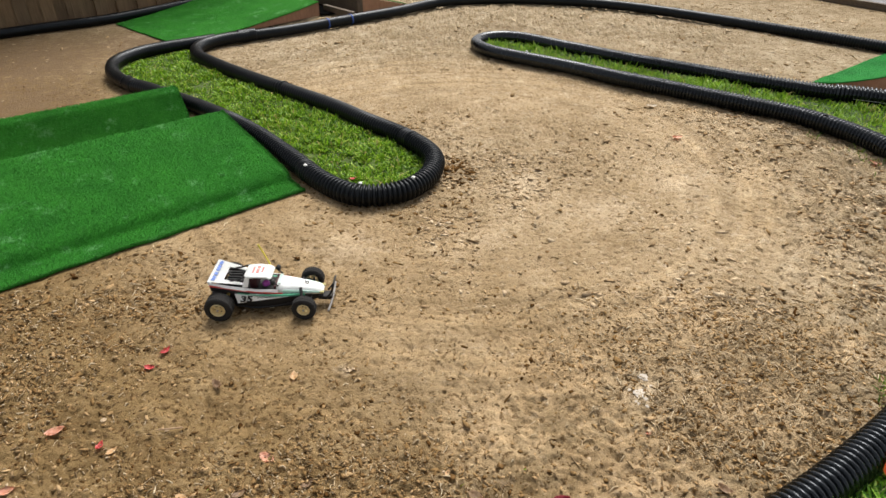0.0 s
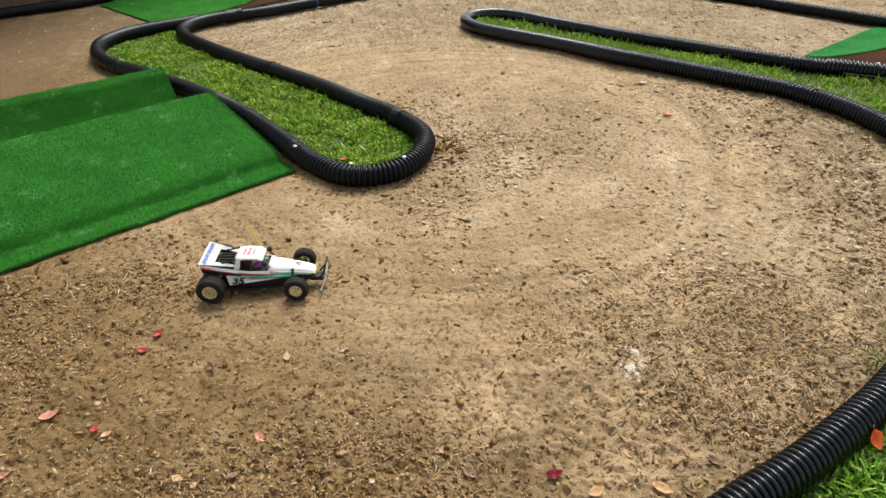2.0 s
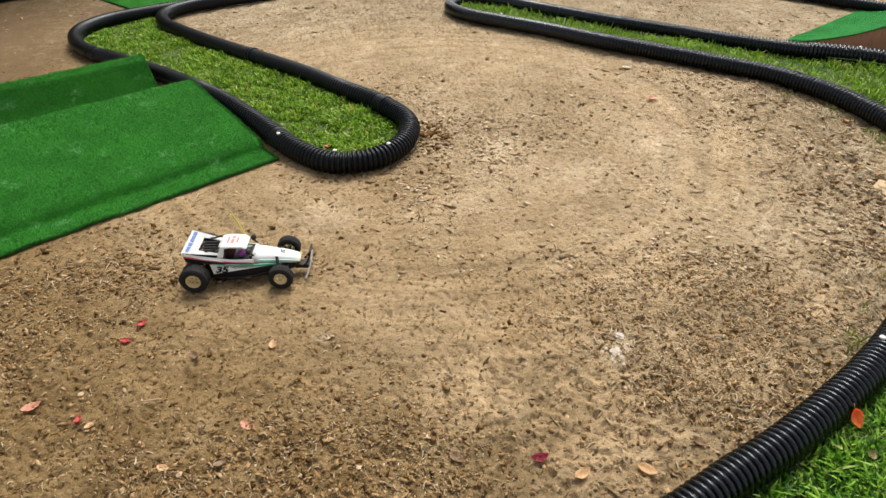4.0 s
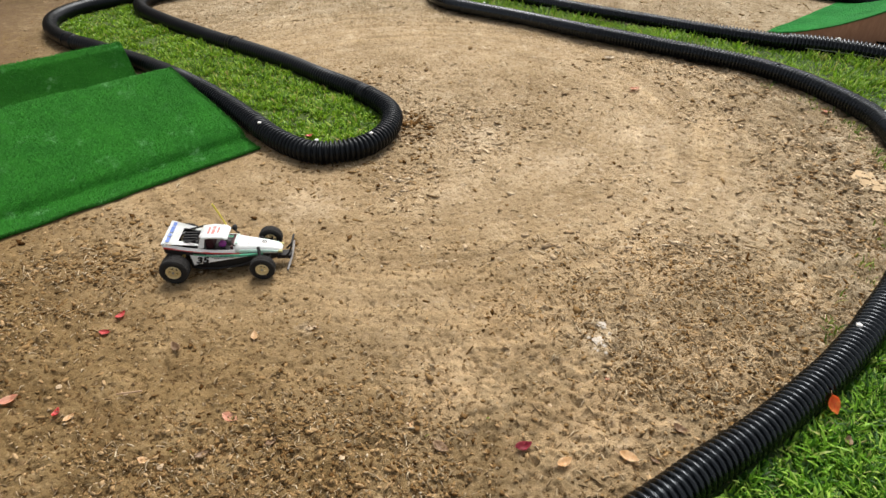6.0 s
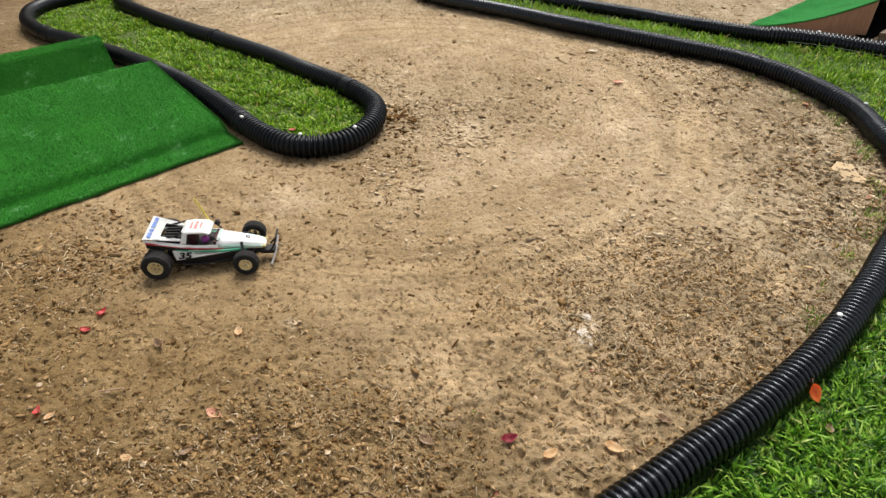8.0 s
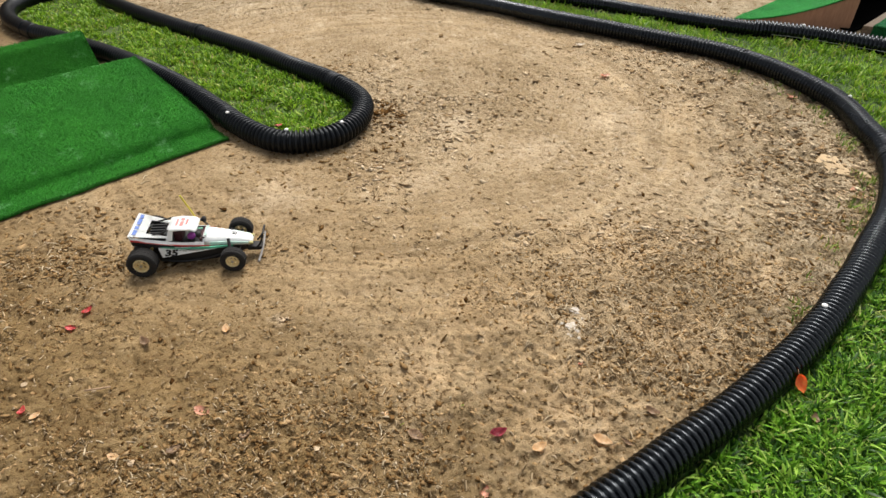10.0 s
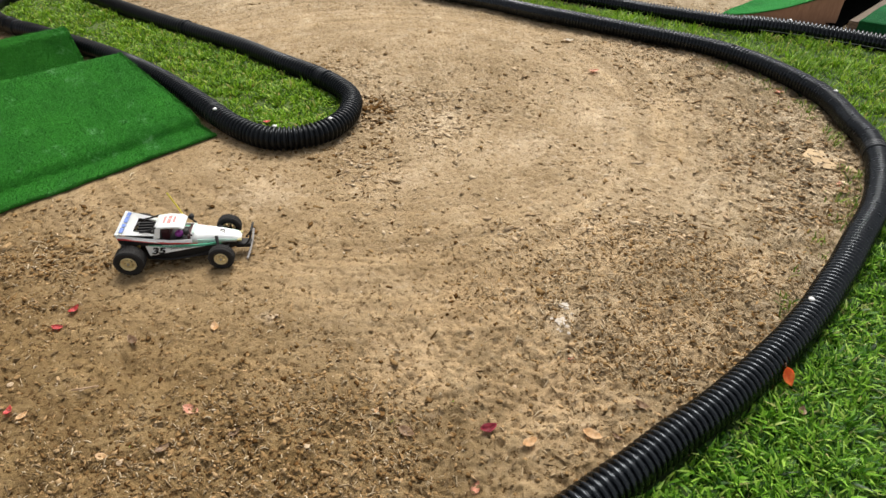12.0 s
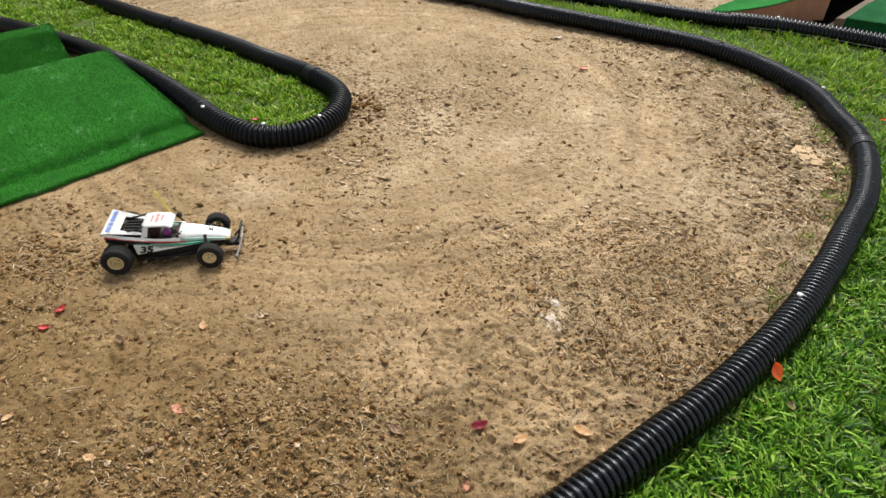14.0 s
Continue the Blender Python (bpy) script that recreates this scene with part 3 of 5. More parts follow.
joint_on(island_pipe, ISLAND_PIPE, -0.575, 2.53, 0.02, RAD * 0.975)
side_pipe = pipe_run("drain_pipe", SIDE_PIPE, "black ribbed drain pipe joined beside a jump ramp", RAD + 0.003, 0.0205)
for x, y in ((2.36, 3.383),):
    bolt_on(side_pipe, x, y, 2 * RAD)
cord = spline([(x, y, RAD * 0.72) for x, y in SIDE_PIPE[1:]], 0.03)
way = np.gradient(cord, axis=0)
way /= np.linalg.norm(way, axis=1)[:, None]
part("cord", tube([tuple(p + 0.99 * RAD * np.array((d[1], -d[0], 0))) for p, d in zip(cord, way)], 0.0016, 6, 0.02), GREY_CORD, side_pipe, "thin pale cord strung along the pipe", True)
pipe_run("drain_pipe", FENCE_PIPE, "black drain pipe lying along the fence foot", 0.039, mat=DULL_PIPE)


# ---------------------------------------------------------------- grass
ISLAND = [(x, y) for x, y in ISLAND_PIPE]
LAWN = HAIRPIN_PIPE + [(-1.5, 0.2), (-2.1, -0.7), (-1.9, -1.9), (-0.5, -2.8), (1.5, -3.1), (3.6, -2.7), (5.4, -2.0), (6.4, -0.6), (6.1, 0.8), (5.1, 1.5), (3.9, 2.3), (3.3, 2.75), (2.83, 3.12), (2.58, 3.31), (2.3, 3.415)]


def turf(name, poly, box_, label, mat):
    x0, x1, y0, y1 = box_
    step = 0.03
    xs, ys = np.arange(x0, x1, step), np.arange(y0, y1, step)
    gx, gy = np.meshgrid(xs, ys)
    gz = ground_height(gx, gy) + 0.006 + 0.008 * vnoise(gx, gy, 0.07, 9)
    n = len(xs)
    wx, wy = gx[:-1, :-1] + step / 2, gy[:-1, :-1] + step / 2
    ragged = np.where(wy < 0.3, 0.5, 0.0)
    keep = inside(wx + ragged * (vnoise(wx, wy, 0.3, 71) - 0.5), wy + ragged * (vnoise(wx, wy, 0.3, 72) - 0.5), poly)
    i = (np.arange(len(ys) - 1)[:, None] * n + np.arange(n - 1))[keep]
    loops = np.stack([i, i + 1, i + n + 1, i + n], 1).ravel()
    me = quick_mesh(name, np.stack([gx, gy, gz], -1).reshape(-1, 3), loops, np.full(len(i), 4), mat, True)
    tagged(new(name, me), label, "lawn", kind="structure")


def clear_of_pipes(x, y, gap):
    ok = np.ones(len(x), bool)
    for run in (ISLAND_PIPE, HAIRPIN_PIPE, SIDE_PIPE):
        line = spline([(px, py, 0) for px, py in run], 0.02)
        for at in range(0, len(x), 4000):
            q = slice(at, at + 4000)
            d = (x[q, None] - line[None, :, 0]) ** 2 + (y[q, None] - line[None, :, 1]) ** 2
            ok[q] &= d.min(1) > gap * gap
    return ok


def grass(name, count, poly, box_, mat, label, tall, wide, seed, thin_at=None):
    rs = np.random.RandomState(seed)
    x0, x1, y0, y1 = box_
    x, y = rs.uniform(x0, x1, count * 3), rs.uniform(y0, y1, count * 3)
    clump = vnoise(x, y, 0.06, seed) * 0.6 + vnoise(x, y, 0.3, seed + 1) * 0.4
    keep = inside(x, y, poly) & (rs.rand(count * 3) < 0.48 + 1.2 * (clump - 0.2))
    if thin_at:
        keep &= rs.rand(count * 3) < thin_at(x, y)
    x, y, clump = x[keep], y[keep], clump[keep]
    n = len(x)
    h = tall * (0.35 + 0.9 * rs.rand(n)) * (0.3 + 1.4 * clump)
    turn, lean = rs.uniform(0, math.tau, n), rs.uniform(0.15, 1.25, n)
    dx, dy = np.cos(turn), np.sin(turn)
    ok = np.flatnonzero(clear_of_pipes(x, y, RAD * 0.95) & clear_of_pipes(x + dx * h * lean, y + dy * h * lean, RAD * 0.9))[:count]
    x, y, h, turn, lean, dx, dy = (q[ok] for q in (x, y, h, turn, lean, dx, dy))
    n = len(x)
    w = wide * (0.6 + 0.8 * rs.rand(n))
    face = turn + math.pi / 2 + rs.normal(0, 0.5, n)
    sx, sy = np.cos(face) * w / 2, np.sin(face) * w / 2
    z = ground_height(x, y) + 0.002
    verts = []
    for t, k in ((0, 0.8), (0.45, 1.0), (0.8, 0.7)):
        bend = h * lean * t * t
        cz = z + h * (t - 0.28 * lean * t * t)
        for sgn in (-1, 1):
            verts.append(np.stack([x + dx * bend + sgn * sx * k, y + dy * bend + sgn * sy * k, cz], 1))
    verts.append(np.stack([x + dx * h * lean, y + dy * h * lean, z + h * (1 - 0.28 * lean)], 1))
    v = np.stack(verts, 1).reshape(-1, 3)
    b = np.arange(n)[:, None] * 7
    loops = (b + np.array([0, 1, 3, 2, 2, 3, 5, 4, 4, 5, 6])).ravel()
    me = quick_mesh(name, v, loops, np.tile([4, 4, 3], n), mat)
    tagged(new(name, me), label, "grass", kind="stuff")


turf("island_turf", ISLAND, (-2.1, 0, 2.2, 4.7), "worn green turf of the track island", ISLAND_TURF)
turf("lawn_turf", LAWN, (-2.3, 6.6, -3.3, 4.8), "green lawn soil beside the track", TURF)
grass("grass", 44000, ISLAND, (-2.1, 0, 2.2, 4.7), BLADES_DRY, "short yellow-green grass inside the pipe loop", 0.030, 0.0080, 11)
grass("grass", 62000, LAWN, (0.3, 1.95, 0.4, 2.1), BLADES, "lush green lawn grass beside the pipe", 0.036, 0.0066, 12)
grass("grass", 38000, LAWN, (0.2, 3.4, 2.1, 4.8), BLADES_DRY, "short green grass between the ribbed pipes", 0.042, 0.0062, 13)
grass("grass", 20000, LAWN, (1.95, 3.4, 0.9, 2.1), BLADES, "green lawn grass outside the bend", 0.045, 0.0055, 14)
grass("grass", 16000, LAWN, (-2.3, 6.5, -3.2, 3.4), BLADES, "lawn grass stretching away from the track", 0.05, 0.018, 15, lambda x, y: 1.0 * ~(((x > 0.3) & (x < 3.4) & (y > 0.9)) | ((x > 0.3) & (x < 1.95) & (y > 0.4))))


# ---------------------------------------------------------------- jump ramps
def carpet_strip(name, thing, right, left, thick=0.006, pile=0, seed=1, label="", mat=None):
    """A sheet of carpet between two profile lines, with thickness and an uneven edge."""
    a, b = spline(right, 0.012), spline(left, 0.012)
    n = min(len(a), len(b))
    a = a[np.linspace(0, len(a) - 1, n).round().astype(int)]
    b = b[np.linspace(0, len(b) - 1, n).round().astype(int)]
    cols = max(2, int(np.linalg.norm(a[0] - b[0]) / 0.03))
    t = np.linspace(0, 1, cols + 1)
    top = a[:, None] * (1 - t)[None, :, None] + b[:, None] * t[None, :, None]
    top[..., 2] += 0.005 * (vnoise(top[..., 0], top[..., 1], 0.16, seed) - 0.3) + 0.003 * (vnoise(top[..., 0], top[..., 1], 0.06, seed + 5) - 0.3)
    wob = 0.008 * (vnoise(t * 3 + seed, t * 0, 0.12, seed) - 0.5)
    d0 = (a[0] - a[1]) / np.linalg.norm(a[0] - a[1])
    top[0] += wob[:, None] * d0
    low = top - np.array([0, 0, thick])
    m = cols + 1
    v = np.concatenate([top.reshape(-1, 3), low.reshape(-1, 3)])
    faces = []
    k = n * m
    for i in range(n - 1):
        for j in range(cols):
            q = i * m + j
            faces += [(q, q + 1, q + m + 1, q + m), (k + q + m, k + q + m + 1, k + q + 1, k + q)]
    for i in range(n - 1):
        for j in (0, cols):
            q = i * m + j
            faces.append((q, q + m, k + q + m, k + q) if j == 0 else (q + m, q, k + q, k + q + m))
    for j in range(cols):
        for i in (0, n - 1):
            q = i * m + j
            faces.append((q + 1, q, k + q, k + q + 1) if i == 0 else (q, q + 1, k + q + 1, k + q))
    sheet = mesh_object(name, v, faces, mat or CARPET, thing, True)
    if label:
        tagged(sheet, label)
    if pile:
        rs = np.random.RandomState(seed)
        u, w = rs.uniform(0, n - 1.001, pile), rs.uniform(0, cols - 0.001, pile)
        edge = rs.rand(pile)
        u = np.where(edge < 0.12, rs.uniform(0, 0.5, pile), u)
        w = np.where(edge > 0.95, rs.uniform(0, 0.3, pile), w)
        i, j = u.astype(int), w.astype(int)
        fu, fw = (u - i)[:, None], (w - j)[:, None]
        p = (top[i, j] * (1 - fu) + top[i + 1, j] * fu) * (1 - fw) + (top[i, j + 1] * (1 - fu) + top[i + 1, j + 1] * fu) * fw
        ang = rs.uniform(0, math.tau, pile)
        lean = rs.normal(0, 0.0045, (pile, 2))
        hgt = rs.uniform(0.004, 0.010, pile)
        s = np.stack([np.cos(ang), np.sin(ang), 0 * ang], 1) * 0.0014
        tip = p + np.stack([lean[:, 0], lean[:, 1], hgt], 1)
        vv = np.stack([p - s, p + s, tip], 1).reshape(-1, 3)
        me = quick_mesh("nap", vv, np.arange(3 * pile), np.full(pile, 3), PILE)
        ob = new("nap", me)
        ob.parent = thing
        tagged(ob, kind="stuff")
    return sheet


def side_panel(thing, profile, foot, shift, name="side_panel", mat=None):
    """An upright plywood panel below a profile line; shift is its thickness as a vector."""
    bm = bmesh.new()
    front = [bm.verts.new((p[0], p[1], max(p[2] - 0.008, foot + 0.002))) for p in profile] + [bm.verts.new((p[0], p[1], foot)) for p in reversed(profile)]
    f = bm.faces.new(front)
    back = bmesh.ops.extrude_face_region(bm, geom=[f])
    bmesh.ops.translate(bm, verts=[e for e in back["geom"] if isinstance(e, bmesh.types.BMVert)], vec=shift)
    return part(name, bm, mat or PLYWOOD, thing, "" if mat else "bare brown plywood side")


def lay(a, b, t, z):
    return (a[0] + (b[0] - a[0]) * t, a[1] + (b[1] - a[1]) * t, z)


def front_jump():
    thing = tagged(new("jump_ramp"), "low jump ramp covered in dusty green artificial turf", "ramp", "jump ramps")
    b_r, b_l = (-0.571, 2.429), (-1.78, 1.455)
    t_r, t_l = (-1.043, 2.980), (-2.24, 2.10)
    prof = [(0.0, 0.006), (0.11, 0.007), (0.150, 0.009), (0.166, 0.026), (0.195, 0.041), (0.26, 0.052), (0.6, 0.094), (0.92, 0.133), (1.0, 0.138)]
    right = [lay(b_r, t_r, t, z) for t, z in prof]
    left = [lay(b_l, t_l, t, z) for t, z in prof]
    carpet_strip("turf_carpet", thing, right, left, pile=26000, seed=3)
    side_panel(thing, [(p[0] - 0.012, p[1] - 0.006, p[2]) for p in right[2:]], 0.0, (-0.012, -0.009, 0), mat=SHADED_CARPET)
    side_panel(thing, [(p[0] + 0.012, p[1] + 0.006, p[2]) for p in left[2:]], 0.0, (0.012, 0.009, 0), mat=SHADED_CARPET)
    d = Vector((t_l[0] - t_r[0], t_l[1] - t_r[1], 0)).normalized() * 0.01
    c = [Vector((*t_r, 0)) + d, Vector((*t_l, 0)) - d]
    n = Vector((0.01, -0.013, 0))
    part("back_panel", solid([c[0], c[1], c[1] + n, c[0] + n] + [q + Vector((0, 0, 0.126)) for q in (c[0], c[1], c[1] + n, c[0] + n)]), PLYWOOD, thing)


def back_jump():
    thing = tagged(new("landing_ramp"), "landing ramp draped with dark green artificial turf", "ramp", "jump ramps")
    r = [(-1.287, 3.195, 0.006), (-1.300, 3.213, 0.03), (-1.333, 3.252, 0.105), (-1.345, 3.266, 0.135), (-1.360, 3.284, 0.147), (-1.385, 3.315, 0.143), (-1.62, 3.62, 0.008)]
    d = Vector((-0.818, -0.575, 0)) * 1.4
    left = [tuple(Vector(p) + d) for p in r]
    carpet_strip("turf_carpet", thing, r, left, pile=9000, seed=7)
    side_panel(thing, [(p[0] - 0.012, p[1] - 0.006, p[2]) for p in r[1:-1]], 0.0, (-0.012, -0.009, 0), mat=SHADED_CARPET)
    side_panel(thing, [(p[0] + 0.012, p[1] + 0.006, p[2]) for p in left[1:-1]], 0.0, (0.012, 0.009, 0), mat=SHADED_CARPET)


def kicker(name, label, n0, n1, f0, f1, rise, foot=0.0, curve=2.0, mat=None):
    """A curved take-off ramp: near and far low corners, near and far high corners."""
    thing = tagged(new(name), label, "ramp", "jump ramps")
    prof = [(t, 0.006 + (rise - 0.006) * t**curve) for t in (0, 0.15, 0.3, 0.45, 0.6, 0.75, 0.9, 1.0)]
    near = [lay(n0, n1, t, z) for t, z in prof]
    far = [lay(f0, f1, t, z) for t, z in prof]
    carpet_strip("turf_carpet", thing, near, far, pile=0, seed=len(name), mat=mat)
    w = (Vector((*f0, 0)) - Vector((*n0, 0))).normalized()
    side_panel(thing, [(p[0] + w.x * 0.01, p[1] + w.y * 0.01, p[2]) for p in near], foot, w * 0.014)
    side_panel(thing, [(p[0] - w.x * 0.03, p[1] - w.y * 0.03, p[2]) for p in far], foot, w * 0.014)
    return thing


def landing(name, label, n0, n1, f0, f1, z0, z1, mat=None):
    thing = tagged(new(name), label, "ramp", "jump ramps")
    prof = [(t, z0 + (z1 - z0) * t) for t in (0, 0.25, 0.5, 0.75, 1.0)]
    near = [lay(n0, n1, t, z) for t, z in prof]
    far = [lay(f0, f1, t, z) for t, z in prof]
    carpet_strip("turf_carpet", thing, near, far, pile=0, seed=len(label), mat=mat)
    w = (Vector((*f0, 0)) - Vector((*n0, 0))).normalized()
    side_panel(thing, [(p[0] + w.x * 0.01, p[1] + w.y * 0.01, p[2]) for p in near], 0.0, w * 0.014, mat=mat)
    u = Vector((n0[0] - n1[0], n0[1] - n1[1], 0)).normalized() * 0.05
    a, b = Vector((*n0, 0)), Vector((*f0, 0))
    part("front_beam", solid([a, b, b + u, a + u] + [q + Vector((0, 0, max(z0 - 0.004, 0.03))) for q in (a, b, b + u, a + u)], 0.004), TIMBER, thing, "weathered timber beam")
    return thing


front_jump()
back_jump()
kicker("jump_ramp", "take-off ramp with green turf and brown plywood sides", (2.16, 3.765), (2.745, 3.535), (2.97, 4.38), (3.5, 4.14), 0.21, 0.0, 1.75, NEW_CARPET)
landing("landing_ramp", "landing ramp with timber front beam and green turf", (2.80, 3.42), (3.5, 3.1), (3.45, 3.93), (4.2, 3.6), 0.065, 0.03, LANDING_CARPET)
kicker("jump_ramp", "far take-off ramp with bright green turf near the fence", (-1.83, 4.58), (-0.973, 5.43), (-2.50, 5.17), (-1.95, 6.13), 0.11)
landing("landing_ramp", "far landing ramp with bare plywood side", (-0.64, 5.53), (-0.30, 5.76), (-1.37, 6.20), (-1.03, 6.43), 0.13, 0.02)


# added black sheet on the ground that stands for deep shade between ramps
def gap_shade(corners, label):
    bm = solid([(x, y, 0.004) for x, y in corners] + [(x, y, 0.012) for x, y in corners])
    tagged(part("shade_sheet", bm, SHADE_BLACK, None), label, "sheet")


SHADE_BLACK = plain("gap_shade_black", (0.004, 0.004, 0.004), 1.0, vary=0.3, spec=0.0)
gap_shade([(2.62, 3.66), (2.76, 3.50), (3.46, 3.99), (3.30, 4.20)], "black sheet added for the shade in the gap between two ramps")
gap_shade([(-1.06, 3.005), (-1.275, 3.18), (-1.42, 3.08), (-1.22, 2.90)], "black sheet added for the shade between the jump and landing ramps")
gap_shade([(-0.96, 5.44), (-0.72, 5.50), (-1.43, 6.18), (-1.75, 6.10)], "black sheet added for the shade behind the far take-off ramp")
plank = tagged(new("plank"), "bare timber plank beside the far ramp", "plank")
part("plank_body", solid([(-0.70, 5.30, 0), (-0.68, 5.33, 0), (-0.95, 5.60, 0), (-0.97, 5.57, 0), (-0.70, 5.30, 0.055), (-0.68, 5.33, 0.055), (-0.95, 5.60, 0.055), (-0.97, 5.57, 0.055)], 0.003), TIMBER, plank)


# ---------------------------------------------------------------- fence and far edge
def build_fence(name, a, d, length, seed):
    fence = tagged(new(name), "weathered brown timber board fence behind the track", "fence", kind="structure")
    a, d = Vector(a), Vector(d).normalized()
    n = Vector((-d.y, d.x, 0))
    rng = random.Random(seed)
    s, side = 0.0, 1
    while s < length:
        w = 0.088 + rng.uniform(-0.004, 0.004)
        side = -side
        p = a + d * s + n * (side * 0.0105 + rng.uniform(-0.001, 0.001))
        q = p + d * w
        z = 1.75 + rng.uniform(-0.02, 0.02)
        lift = Vector((0, 0, 0.012 + rng.uniform(0, 0.01)))
        c = [p + lift, q + lift, q + n * 0.018 + lift, p + n * 0.018 + lift]
        part("board", solid(c + [Vector((v.x, v.y, z)) for v in c]), BOARDS, fence)
        s += w * 0.97
    for z in (0.25, 1.45):
        p, q = a + n * 0.0305, a + d * length + n * 0.0305
        part("rail", solid([Vector((v.x, v.y, h)) for h in (z, z + 0.09) for v in (p, q, q + n * 0.04, p + n * 0.04)]), TIMBER, fence)
    for s in (0.02, length / 2, length - 0.11):
        p = a + d * s + n * 0.072
        part("post", solid([Vector((v.x, v.y, z)) for z in (0, 1.7) for v in (p, p + d * 0.09, p + d * 0.09 + n * 0.09, p + n * 0.09)]), TIMBER, fence)


build_fence("fence_1", (-5.10, 3.66, 0), (0.835, 0.55, 0), 2.74, 4)
build_fence("fence_2", (-2.80, 5.17, 0), (0.62, 0.785, 0), 2.6, 5)
edge = tagged(new("edging_board"), "dark timber edging board at the end of the dirt", "edging", kind="structure")
part("board", solid([(2.2, 7.15, 0), (5.2, 3.65, 0), (5.23, 3.68, 0), (2.23, 7.18, 0), (2.2, 7.15, 0.05), (5.2, 3.65, 0.05), (5.23, 3.68, 0.05), (2.23, 7.18, 0.05)]), TIMBER, edge)
GRAVEL = plain("grey_gravel", (0.19, 0.19, 0.20), 0.9, vary=0.5, scale=70, relief=0.01)
tagged(part("pavement", solid([(2.24, 7.19, 0.0), (5.24, 3.69, 0.0), (9, 7, 0.0), (5, 11, 0.0), (2.24, 7.19, 0.03), (5.24, 3.69, 0.03), (9, 7, 0.03), (5, 11, 0.03)]), GRAVEL, None), "grey gravel beyond the edging board", "pavement", kind="structure")


# ---------------------------------------------------------------- loose soil
def clear_of_ramps(x, y):
    bad = inside(x, y, ISLAND) | inside(x, y, LAWN)
    for poly in FOOTINGS:
        bad |= inside(x, y, poly)
    return ~bad


def crumb_density(x, y):
    """Loose crumbs lie thick outside the driven line and thin on it."""
    calm = np.where((np.asarray(x) < -1.3) & (np.asarray(y) > 3.3), 0.3, 1.0)
    calm = calm * np.where((np.hypot(x - 0.45, y - 2.85) < 0.6), 0.5, 1.0)
    return calm * np.clip(0.95 - 0.85 * driven_line(x, y), 0.06, 1) * np.clip(1.8 * (vnoise(x, y, 0.30, 21) - 0.12), 0.2, 1.3) * (0.35 + 0.9 * vnoise(x, y, 0.07, 22))


def scatter(count, x0, x1, y0, y1, seed, power=1.0):
    rs = np.random.RandomState(seed)
    n = count * 6
    x, y = rs.uniform(x0, x1, n), y0 + (y1 - y0) * rs.rand(n) ** power
    ok = clear_of_ramps(x, y) & (rs.rand(n) < crumb_density(x, y))
    return x[ok][:count], y[ok][:count], rs


def crumbs(name, count, area, size, flat, mat, label, seed, power=1.0):
    """Irregular eight-sided lumps of soil pressed into the ground."""
    x, y, rs = scatter(count, *area, seed, power)
    n = len(x)
    s = size * np.exp(rs.normal(0, 0.5, n)).clip(0.35, 2.6)
    turn = rs.uniform(0, math.tau, n)
    long_ = rs.uniform(1.0, 2.1, n)
    base = np.array([(1, 0, 0), (0, 1, 0), (-1, 0, 0), (0, -1, 0), (0, 0, 1), (0, 0, -1)], float)
    v = base[None] * rs.uniform(0.6, 1.3, (n, 6, 1)) + rs.normal(0, 0.18, (n, 6, 3))
    v *= (s / 2)[:, None, None]
    v[..., 0] *= long_[:, None]
    v[..., 2] *= flat
    v[..., 2] += v[..., 0] * rs.normal(0, 0.2, n)[:, None]
    c, q = np.cos(turn)[:, None], np.sin(turn)[:, None]
    vx, vy = v[..., 0] * c - v[..., 1] * q, v[..., 0] * q + v[..., 1] * c
    v = np.stack([vx + x[:, None], vy + y[:, None], v[..., 2] + (ground_height(x, y) + 0.16 * s * flat)[:, None]], -1)
    tri = np.array([0, 1, 4, 1, 2, 4, 2, 3, 4, 3, 0, 4, 1, 0, 5, 2, 1, 5, 3, 2, 5, 0, 3, 5])
    loops = (np.arange(n)[:, None] * 6 + tri).ravel()
    me = quick_mesh(name, v.reshape(-1, 3), loops, np.full(8 * n, 3), mat)
    tagged(new(name, me), label, "soil", kind="stuff")


